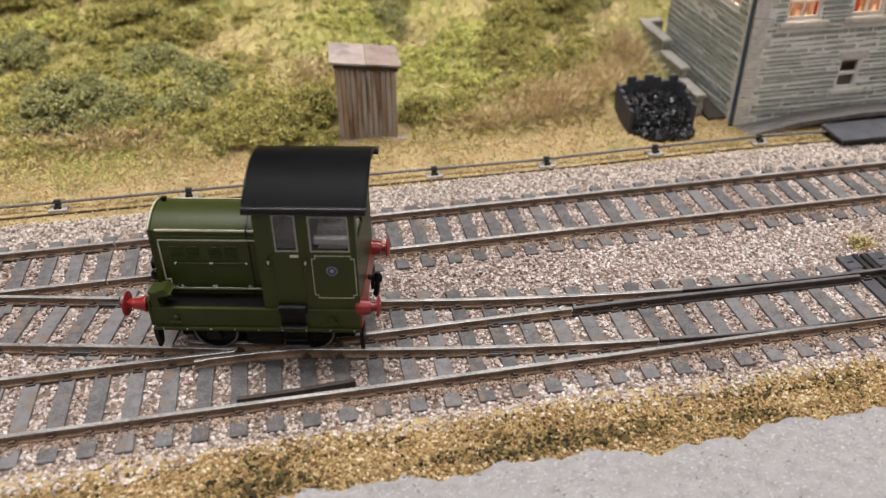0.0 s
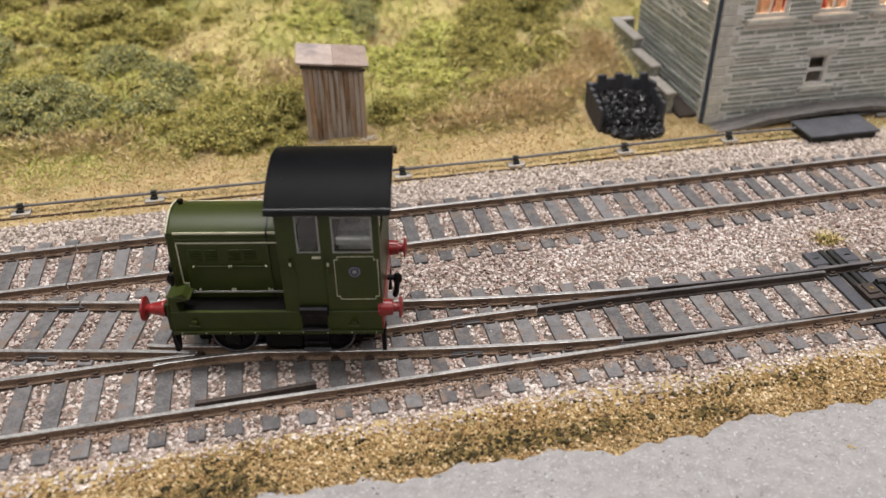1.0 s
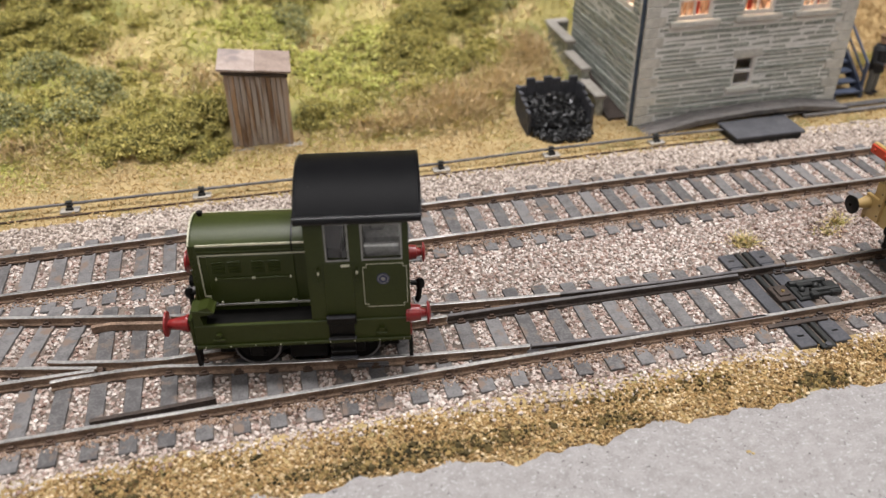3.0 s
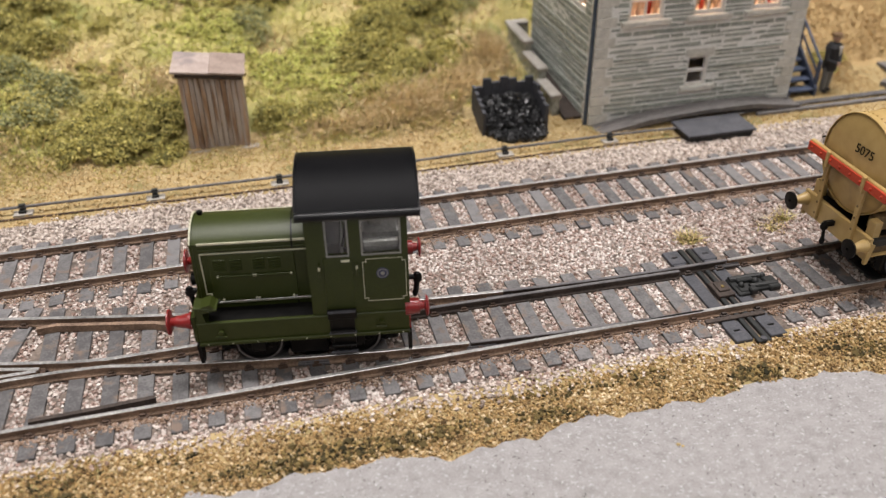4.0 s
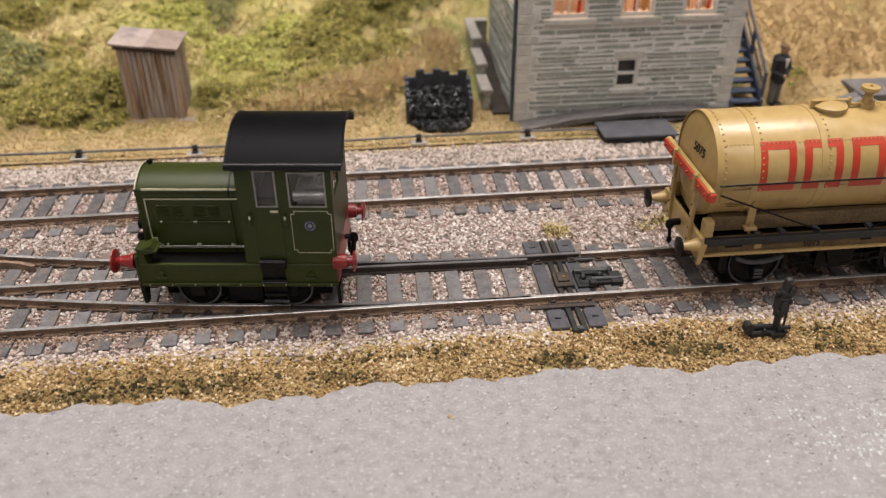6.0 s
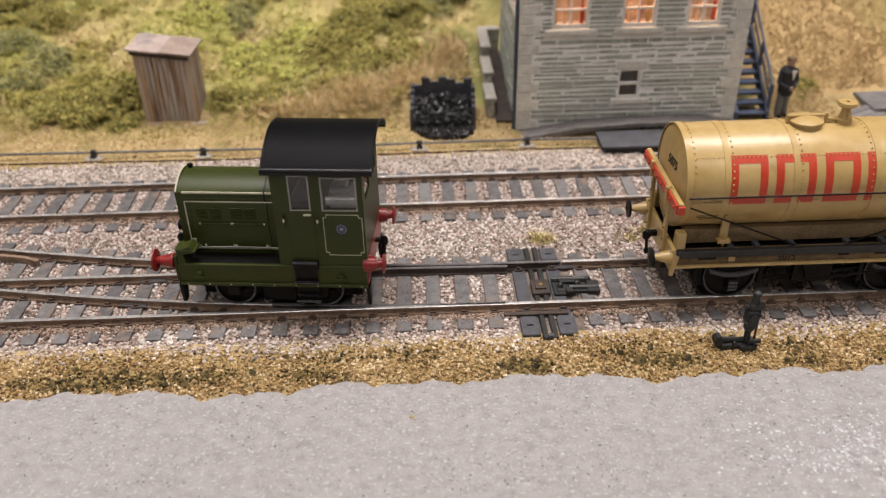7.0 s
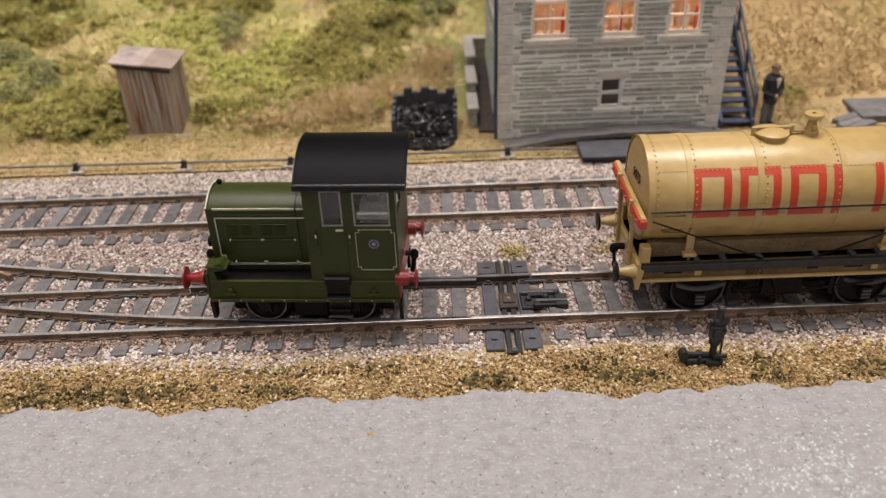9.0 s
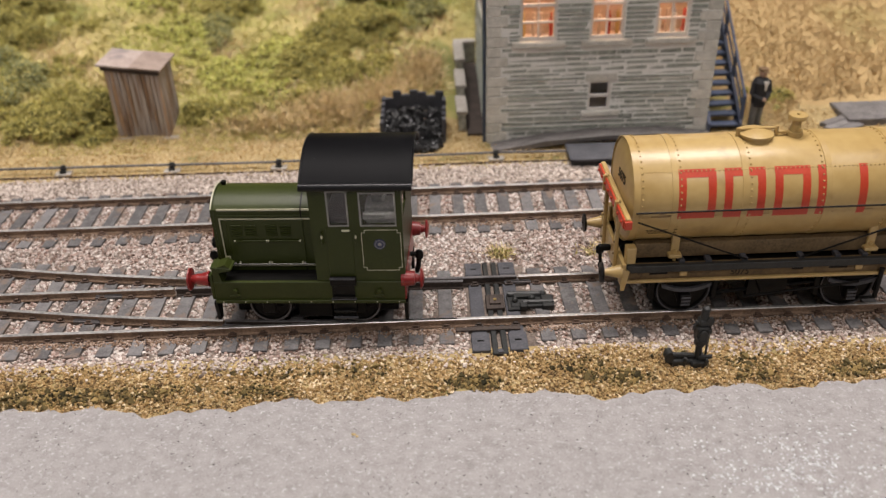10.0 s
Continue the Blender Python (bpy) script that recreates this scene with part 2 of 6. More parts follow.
M_TANTURF = material("tan_felt_turf", (0.34, 0.23, 0.10), (0.47, 0.335, 0.16), rough=0.95, grain=1.0, blotch=20, bump=0.4, wear=(0.36, 0.28, 0.115), wear_amount=0.2, wear_size=30)
M_TURF = material("mown_straw_turf", (0.3105, 0.2702, 0.0943), (0.4830, 0.3910, 0.1667), rough=0.95, grain=1.2, blotch=16, bump=0.5, wear=(0.21, 0.21, 0.065), wear_amount=0.4, wear_size=22)
M_STRAW = grains("straw_grass", [(0.50, 0.36, 0.17), (0.68, 0.51, 0.27), (0.80, 0.63, 0.36), (0.86, 0.72, 0.47)], rough=0.8)
M_OLIVE = grains("olive_grass", [(0.336, 0.302, 0.084), (0.470, 0.420, 0.129), (0.594, 0.515, 0.185), (0.694, 0.594, 0.269)], rough=0.8)
M_LIME = grains("yellow_green_foliage", [(0.4198, 0.4314, 0.1113), (0.5364, 0.5427, 0.1463), (0.6296, 0.6243, 0.1929), (0.7229, 0.6996, 0.2682)], rough=0.8)
M_DARKLEAF = grains("dark_green_foliage", [(0.1496, 0.1364, 0.0418), (0.2596, 0.2332, 0.0715), (0.3762, 0.3311, 0.1034), (0.4928, 0.4224, 0.1496)], rough=0.8)
M_SCRUB = grains("olive_scrub_foliage", [(0.2948, 0.2618, 0.0781), (0.4158, 0.3696, 0.1078), (0.5368, 0.4697, 0.1474), (0.6710, 0.5632, 0.2145)], rough=0.8)
M_BLUELEAF = grains("dull_green_foliage", [(0.1518, 0.1705, 0.0891), (0.2530, 0.2651, 0.1331), (0.3542, 0.3542, 0.1705), (0.4675, 0.4422, 0.2156)], rough=0.8)
M_TANGRASS = grains("short_tan_grass", [(0.46, 0.31, 0.14), (0.52, 0.36, 0.17), (0.56, 0.395, 0.19), (0.60, 0.44, 0.225)], rough=0.85, patch=(60, 0.5))
M_FLAKE = grains("pale_paint_flakes", [(0.34, 0.345, 0.35), (0.42, 0.43, 0.44), (0.52, 0.53, 0.54)])


# ---- mesh helpers: all shapes in millimetres ----
class Shape:
    """Collects boxes, rods and extrusions for one mesh."""

    def __init__(self):
        self.bm = bmesh.new()

    def _tag(self, faces, slot):
        for f in faces:
            f.material_index = slot

    def box(self, x0, x1, y0, y1, z0, z1, bevel=0.0, slot=0, turn=None):
        m = Matrix.Translation(((x0 + x1) / 2, (y0 + y1) / 2, (z0 + z1) / 2))
        if turn:
            m = m @ pose(0, 0, 0, *turn)
        m = m @ Matrix.Diagonal((x1 - x0, y1 - y0, z1 - z0, 1))
        made = bmesh.ops.create_cube(self.bm, size=1.0, matrix=m)["verts"]
        if bevel:
            edges = list({e for v in made for e in v.link_edges})
            res = bmesh.ops.bevel(self.bm, geom=edges, offset=bevel, segments=1, affect="EDGES", profile=0.5)
            faces = {f for v in res["verts"] for f in v.link_faces}
        else:
            faces = {f for v in made for f in v.link_faces}
        self._tag(faces, slot)
        return self

    def rod(self, a, b, r, r2=None, n=12, slot=0):
        a, b = Vector(a), Vector(b)
        d = b - a
        m = Matrix.Translation((a + b) / 2) @ d.to_track_quat("Z", "Y").to_matrix().to_4x4()
        made = bmesh.ops.create_cone(self.bm, cap_ends=True, segments=n, radius1=r, radius2=r if r2 is None else r2, depth=d.length, matrix=m)["verts"]
        self._tag({f for v in made for f in v.link_faces}, slot)
        return self

    def ball(self, c, r, squash=(1, 1, 1), n=10, slot=0):
        m = Matrix.Translation(c) @ Matrix.Diagonal((*squash, 1))
        made = bmesh.ops.create_uvsphere(self.bm, u_segments=n, v_segments=max(5, n // 2 + 1), radius=r, matrix=m)["verts"]
        self._tag({f for v in made for f in v.link_faces}, slot)
        return self

    def extrude(self, profile, lo, hi, axis="x", slot=0):
        """A closed outline pushed along an axis. Outline in (y, z) for x, (x, z) for y, (x, y) for z."""
        def place(p, d):
            return {"x": (d, p[0], p[1]), "y": (p[0], d, p[1]), "z": (p[0], p[1], d)}[axis]
        a = [self.bm.verts.new(place(p, lo)) for p in profile]
        b = [self.bm.verts.new(place(p, hi)) for p in profile]
        n = len(profile)
        faces = [self.bm.faces.new((a[i], a[(i + 1) % n], b[(i + 1) % n], b[i])) for i in range(n)]
        faces += [self.bm.faces.new(a[::-1]), self.bm.faces.new(b)]
        self._tag(faces, slot)
        return self

    def lathe(self, profile, n=24, at=(0, 0, 0), axis="x", slot=0, ring=False):
        """A turned body: profile of (distance along the axis, radius). ring: the profile closes on itself."""
        rings = []
        for d, r in profile:
            ring = []
            for k in range(n):
                w = 2 * math.pi * k / n
                u, v = r * math.cos(w), r * math.sin(w)
                p = {"x": (d, u, v), "y": (u, d, v), "z": (u, v, d)}[axis]
                ring.append(self.bm.verts.new(Vector(p) + Vector(at)))
            rings.append(ring)
        faces = []
        for p, q in zip(rings, rings[1:] + (rings[:1] if ring else [])):
            faces += [self.bm.faces.new((p[k], p[(k + 1) % n], q[(k + 1) % n], q[k])) for k in range(n)]
        if not ring:
            faces += [self.bm.faces.new(rings[0][::-1]), self.bm.faces.new(rings[-1])]
        self._tag(faces, slot)
        return self

    def sheet(self, us, vs, solid, lo, hi, axis="y", slot=0):
        """A flat slab between lo and hi on an axis, cut on a grid: the cells whose middle is solid(u, v) stay, joined into one body."""
        us, vs = sorted(set(us)), sorted(set(vs))
        full = {(i, j) for i in range(len(us) - 1) for j in range(len(vs) - 1) if solid((us[i] + us[i + 1]) / 2, (vs[j] + vs[j + 1]) / 2)}
        made = {}

        def vert(i, j, d):
            if (i, j, d) not in made:
                u, v = us[i], vs[j]
                made[i, j, d] = self.bm.verts.new({"x": (d, u, v), "y": (u, d, v), "z": (u, v, d)}[axis])
            return made[i, j, d]

        for i, j in full:
            c = ((i, j), (i + 1, j), (i + 1, j + 1), (i, j + 1))
            faces = [self.bm.faces.new([vert(*k, lo) for k in c]), self.bm.faces.new([vert(*k, hi) for k in c[::-1]])]
            for (di, dj), k in (((0, -1), 0), ((1, 0), 1), ((0, 1), 2), ((-1, 0), 3)):
                if (i + di, j + dj) not in full:
                    p, q = c[k], c[(k + 1) % 4]
                    faces.append(self.bm.faces.new((vert(*p, lo), vert(*p, hi), vert(*q, hi), vert(*q, lo))))
            self._tag(faces, slot)
        return self

    def pierced(self, u0, u1, v0, v1, holes, lo, hi, axis="y", slot=0):
        """A slab with rectangular openings (a, b, c, d)."""
        us = [u0, u1] + [k for h in holes for k in h[:2]]
        vs = [v0, v1] + [k for h in holes for k in h[2:]]
        return self.sheet(us, vs, lambda u, v: not any(a < u < b and c < v < d for a, b, c, d in holes), lo, hi, axis, slot)

    def sweep(self, profile, path, slots=None):
        """An outline of (across, up) carried along points (x, y, z) in plan."""
        rows = []
        for i, p in enumerate(path):
            q0, q1 = Vector(path[max(i - 1, 0)]), Vector(path[min(i + 1, len(path) - 1)])
            d = (q1 - q0)
            d.z = 0
            d.normalize()
            side = Vector((-d.y, d.x, 0))
            rows.append([self.bm.verts.new(Vector(p) + side * u + Vector((0, 0, w))) for u, w in profile])
        n = len(profile)
        for r, s in zip(rows, rows[1:]):
            for k in range(n):
                f = self.bm.faces.new((r[k], r[(k + 1) % n], s[(k + 1) % n], s[k]))
                f.material_index = slots[k] if slots else 0
        self.bm.faces.new(rows[0][::-1])
        self.bm.faces.new(rows[-1])
        return self

    def mesh(self, name, mats, angle=0.6):
        bmesh.ops.recalc_face_normals(self.bm, faces=self.bm.faces[:])
        bmesh.ops.scale(self.bm, vec=(MM, MM, MM), verts=self.bm.verts[:])
        me = bpy.data.meshes.new(name)
        self.bm.to_mesh(me)
        self.bm.free()
        for m in mats if isinstance(mats, (list, tuple)) else [mats]:
            me.materials.append(m)
        me.shade_smooth()
        me.set_sharp_from_angle(angle=angle)
        return me


def thing(name, m, label, category, group=""):
    ob = new(name)
    ob.empty_display_size = 0.005
    ob.matrix_world = m
    return tagged(ob, label, category, group)


def part(name, shape, mats, parent=None, label="", m=None, angle=0.6):
    me = shape.mesh(name, mats, angle) if isinstance(shape, Shape) else shape
    ob = new(name, me)
    ob.parent = parent
    if m is not None:
        ob.matrix_local = m
    return tagged(ob, label)


def at(x, y, z=0.0, rx=0, ry=0, rz=0):
    return pose(x * MM, y * MM, z * MM, rx, ry, rz)


def setting(name, shape, mats, label, category="", kind="structure"):
    ob = new(name, shape.mesh(name, mats) if isinstance(shape, Shape) else shape)
    return tagged(ob, label, category, kind=kind)


def scatter(name, points, sizes, mats, template, squash=(1, 1, 1), flat=False, seed=1, slots=None, tilt=None):
    """One mesh of many small copies of a template (verts, faces), each turned and sized at random. Points and sizes in mm."""
    g = np.random.default_rng(seed)
    tv, tf = np.array(template[0], float), np.array(template[1], int)
    n, k = len(points), len(tv)
    a = g.uniform(0, 2 * np.pi, n)
    if flat:
        b = g.normal(0, tilt or 0.25, n)
        c = g.normal(0, tilt or 0.25, n)
    else:
        b, c = g.uniform(0, 2 * np.pi, n), g.uniform(0, 2 * np.pi, n)
    ca, sa, cb, sb, cc, sc = np.cos(a), np.sin(a), np.cos(b), np.sin(b), np.cos(c), np.sin(c)
    r = np.empty((n, 3, 3))
    r[:, 0] = np.stack([ca * cb, ca * sb * sc - sa * cc, ca * sb * cc + sa * sc], 1)
    r[:, 1] = np.stack([sa * cb, sa * sb * sc + ca * cc, sa * sb * cc - ca * sc], 1)
    r[:, 2] = np.stack([-sb, cb * sc, cb * cc], 1)
    jitter = 1 + g.uniform(-0.28, 0.28, (n, k, 3)) if not flat else np.ones((n, k, 3))
    v = np.einsum("nij,nkj->nki", r, tv[None] * jitter) * np.asarray(sizes)[:, None, None] * np.array(squash)
    v = (v + np.asarray(points)[:, None]) * MM
    faces = (tf[None] + (np.arange(n) * k)[:, None, None]).reshape(-1, tf.shape[1])
    me = bpy.data.meshes.new(name)
    me.vertices.add(n * k)
    me.vertices.foreach_set("co", v.reshape(-1).astype(np.float32))
    me.loops.add(faces.size)
    me.loops.foreach_set("vertex_index", faces.reshape(-1).astype(np.int32))
    me.polygons.add(len(faces))
    me.polygons.foreach_set("loop_start", np.arange(0, faces.size, tf.shape[1], dtype=np.int32))
    if slots is not None:
        me.polygons.foreach_set("material_index", np.repeat(slots, len(tf)).astype(np.int32))
    for m in mats if isinstance(mats, (list, tuple)) else [mats]:
        me.materials.append(m)
    me.update(calc_edges=True)
    me.validate()
    if not flat:
        me.shade_flat()
    return me


STONE8 = ([(1, 0, 0), (-1, 0, 0), (0, 1, 0), (0, -1, 0), (0, 0, 1), (0, 0, -1)],
          [(0, 2, 4), (2, 1, 4), (1, 3, 4), (3, 0, 4), (2, 0, 5), (1, 2, 5), (3, 1, 5), (0, 3, 5)])
CHUNK = ([(-0.8, -0.7, -0.6), (0.9, -0.6, -0.7), (0.7, 0.8, -0.6), (-0.7, 0.7, -0.8), (-0.6, -0.8, 0.7), (0.7, -0.7, 0.6), (0.8, 0.6, 0.8), (-0.8, 0.7, 0.6)],
         [(0, 1, 5), (0, 5, 4), (1, 2, 6), (1, 6, 5), (2, 3, 7), (2, 7, 6), (3, 0, 4), (3, 4, 7), (4, 5, 6), (4, 6, 7), (3, 2, 1), (3, 1, 0)])
BLADE = ([(-0.06, 0, 0), (0.06, 0, 0), (0.10, 0.03, 0.55), (0.30, 0.05, 1.0)], [(0, 1, 2), (0, 2, 3)])
LEAF = ([(-0.5, 0, 0), (0, -0.35, 0.1), (0.5, 0, 0), (0, 0.35, 0.1)], [(0, 1, 2), (0, 2, 3)])

# ---- the lie of the land (millimetres) ----
RAIL_Z = 2.6
NEAR_Y, GAUGE = 142.0, 17.3
REAR_Y = 192.0
CENTRE_Y = NEAR_Y + GAUGE / 2
CURVE = 0.00079


def branch(x):
    """Centre line of the diverging road, and its slope."""
    if x >= 140:
        return CENTRE_Y, 0.0
    if x > 0:
        return CENTRE_Y + CURVE * (140 - x) ** 2, -2 * CURVE * (140 - x)
    return CENTRE_Y + CURVE * 140**2 - 2 * CURVE * 140 * x, -2 * CURVE * 140


def branch_side(x, off):
    y, s = branch(x)
    k = math.hypot(1, s)
    return x - off * s / k, y + off / k


def wave(x, *terms):
    return sum(a * math.sin(x / w + p) for a, w, p in terms)


def road_edge(x):
    return 119.6 + wave(x, (1.0, 17, 0.4), (1.0, 7.3, 1.0), (0.8, 3.1, 2.0), (0.5, 1.4, 0.2), (0.3, 0.73, 1.1))


def front_ballast_edge(x):
    return 131.0 + wave(x, (0.9, 23, 1.0), (0.7, 9, 2.2), (0.4, 3.7, 0))


def rear_ballast_edge(x):
    return 227.6 + wave(x, (0.8, 31, 0.3), (0.5, 11, 1.2)) + 0.012 * max(0, x)


def ground_z(x, y):
    """Height of the ground without plants."""
    if y < 121:
        z = -2.9 + 1.2 * max(0.0, y - 118) / 3
    elif y < 124:
        z = -1.7 + 0.7 * (y - 121) / 3
    elif y < 131:
        z = -1.0 + 1.0 * (y - 124) / 7
    elif y < 236:
        z = 0.0
    elif y < 252:
        z = 0.0
    else:
        z = 0.26 * (y - 252) * min(1.0, 0.35 + (y - 252) / 30)
        inside = min(max((x - 136) / 8, 0), 1) * min(max((240 - x) / 8, 0), 1)
        z *= 1 - 0.8 * inside * min(max((335 - y) / 22, 0), 1)
    return z


# ---- hall round the layout ----
def hall():
    shell = {
        "floor": (-2800, 3100, -3200, 5200, -1060, -1000, M_HALLFLOOR, "brown hall floor far below the layout"),
        "ceiling": (-2800, 3100, -3200, 5200, 2500, 2560, M_HALL, "plain off-white hall ceiling"),
        "wall_west": (-2900, -2802, -3200, 5200, -1000, 2498, M_HALL, "plain plaster hall wall"),
        "wall_east": (3102, 3200, -3200, 5200, -1000, 2498, M_HALL, "plain plaster hall wall"),
        "wall_south": (-2800, 3100, -3300, -3202, -1000, 2498, M_HALL, "plain plaster hall wall"),
        "wall_north": (-2800, 3100, 5202, 5300, -1000, 2498, M_HALL, "plain plaster hall wall"),
    }
    for name, (x0, x1, y0, y1, z0, z1, mat, label) in shell.items():
        setting(name, Shape().box(x0, x1, y0, y1, z0, z1), mat, label, "wall" if "wall" in name else name)


def ground():
    """The layout's scenery base: one sheet from the road to behind the hill, on a trestle board."""
    xs = list(np.arange(-700, -130, 30.0)) + list(np.arange(-130, 330, 4.0)) + list(np.arange(330, 901, 30.0))
    ys = list(np.arange(116, 260, 3.0)) + list(np.arange(260, 420, 5.0)) + list(np.arange(420, 801, 30.0))
    bm = bmesh.new()
    grid = []
    for y in ys:
        row = []
        for x in xs:
            z = ground_z(x, y)
            if y > 254:
                z += 1.6 * noise.noise((x / 26, y / 26, 0)) + 0.7 * noise.noise((x / 8, y / 8, 3))
                z = min(z, 70 + 0.02 * y)
            elif y < 133:
                z += 0.35 * noise.noise((x / 5, y / 5, 1))
            row.append(bm.verts.new((x, y, z - 0.15)))
        grid.append(row)
    for j in range(len(ys) - 1):
        for i in range(len(xs) - 1):
            f = bm.faces.new((grid[j][i], grid[j][i + 1], grid[j + 1][i + 1], grid[j + 1][i]))
            f.material_index = 1 if 132 < ys[j] < 226 else 0 if ys[j] <= 262 else 3 if xs[i] + 14 * noise.noise((xs[i] / 20, ys[j] / 20, 7)) > 232 else 2
    s = Shape()
    s.bm.free()
    s.bm = bm
    setting("ground", s, [M_EARTH, M_BED, M_TURF, M_TANTURF], "sandy brown scenery base rising to a grassy hill", "ground")
    setting("baseboard", Shape().box(-700, 900, -300, 800, -30, -4.2), M_WOODGREY, "plain board under the model scenery", "board")
    t = thing("trestle", at(100, 250, -1000), "plain timber trestle carrying the layout board", "trestle")
    for x in (-740, 740):
        for y in (-480, 480):
            part("leg", Shape().box(x - 25, x + 25, y - 25, y + 25, 0, 970, 2), M_WOODGREY, t)
        part("rail", Shape().box(x - 20, x + 20, -455, 455, 890, 970, 2), M_WOODGREY, t)


def road():
    """Grey card road with a torn, scalloped far edge."""
    outline = [(-420, -290), (620, -290)] + [(x, road_edge(x)) for x in np.arange(620, -421, -0.8)]
    s = Shape().extrude(outline, -4.0, -1.7, "z")
    setting("road", s, M_ROAD, "rough pale grey card road with torn edge", "road")


RAIL = [(-0.75, 0.0), (0.75, 0.0), (0.7, 0.3), (0.2, 0.5), (0.2, 1.35), (0.45, 1.55), (0.45, 1.95), (0.32, 2.1), (-0.32, 2.1), (-0.45, 1.95), (-0.45, 1.55), (-0.2, 1.35), (-0.2, 0.5), (-0.7, 0.3)]
RAIL_SLOTS = [0, 0, 0, 0, 0, 0, 1, 1, 1, 0, 0, 0, 0, 0]
STEEL_RUST = [M_RUST, M_RAILTOP]


def rail(path, parent, name="rail", label=""):
    mats = [M_DARKCHAIR, M_ROD] if name == "switch_rail" else STEEL_RUST
    return part(name, Shape().sweep(RAIL, [(x, y, RAIL_Z - 2.1) for x, y in path], RAIL_SLOTS), mats, parent, label, angle=0.5)


def chair_boxes(s, y, slot=1):
    s.box(-1.0, 1.0, y - 1.35, y + 1.35, 0.45, 0.95, 0.0, slot)
    s.box(-0.55, 0.55, y - 1.0, y - 0.35, 0.95, 1.45, 0.0, slot)
    s.box(-0.55, 0.55, y + 0.35, y + 1.0, 0.95, 1.45, 0.0, slot)


def sleeper_mesh(lo, hi, chairs, width=3.35, name="sleeper"):
    s = Shape().box(-width / 2, width / 2, lo, hi, -0.9, 0.5, 0.12)
    for y in chairs:
        chair_boxes(s, y)
    return s.mesh(name, [M_SLEEPER, M_CHAIR])


def rear_track():
    t = thing("railway_track", at(0, 0), "straight model railway track with grey sleepers and rusty rails", "track", "tracks")
    rail([(-330, REAR_Y), (-44, REAR_Y)], t)
    rail([(-43.6, REAR_Y), (500, REAR_Y)], t)
    rail([(-330, REAR_Y + GAUGE), (-44.5, REAR_Y + GAUGE)], t)
    rail([(-44.1, REAR_Y + GAUGE), (500, REAR_Y + GAUGE)], t)
    half = GAUGE / 2
    meshes = [sleeper_mesh(-15.1 + d, 15.1 + d, (-half, half), 3.25) for d in (-0.12, 0.1)]
    for i in range(100):
        x = 34.9 + 6.78 * (i - 52)
        part("sleeper", meshes[i % 2], None, t, m=at(x + rng.normal(0, 0.08), REAR_Y + half, 0, 0, 0, rng.normal(0, 0.5)))
    return t


# along x, and which rail: small values are offsets from the branch's centre line, large ones a straight rail's own line
JOINERS = [(-41.3, GAUGE / 2), (91.0, GAUGE / 2), (45.0, -GAUGE / 2), (81.5, -GAUGE / 2), (-45.0, -GAUGE / 2), (47.0, NEAR_Y + GAUGE), (149.8, NEAR_Y + GAUGE)]


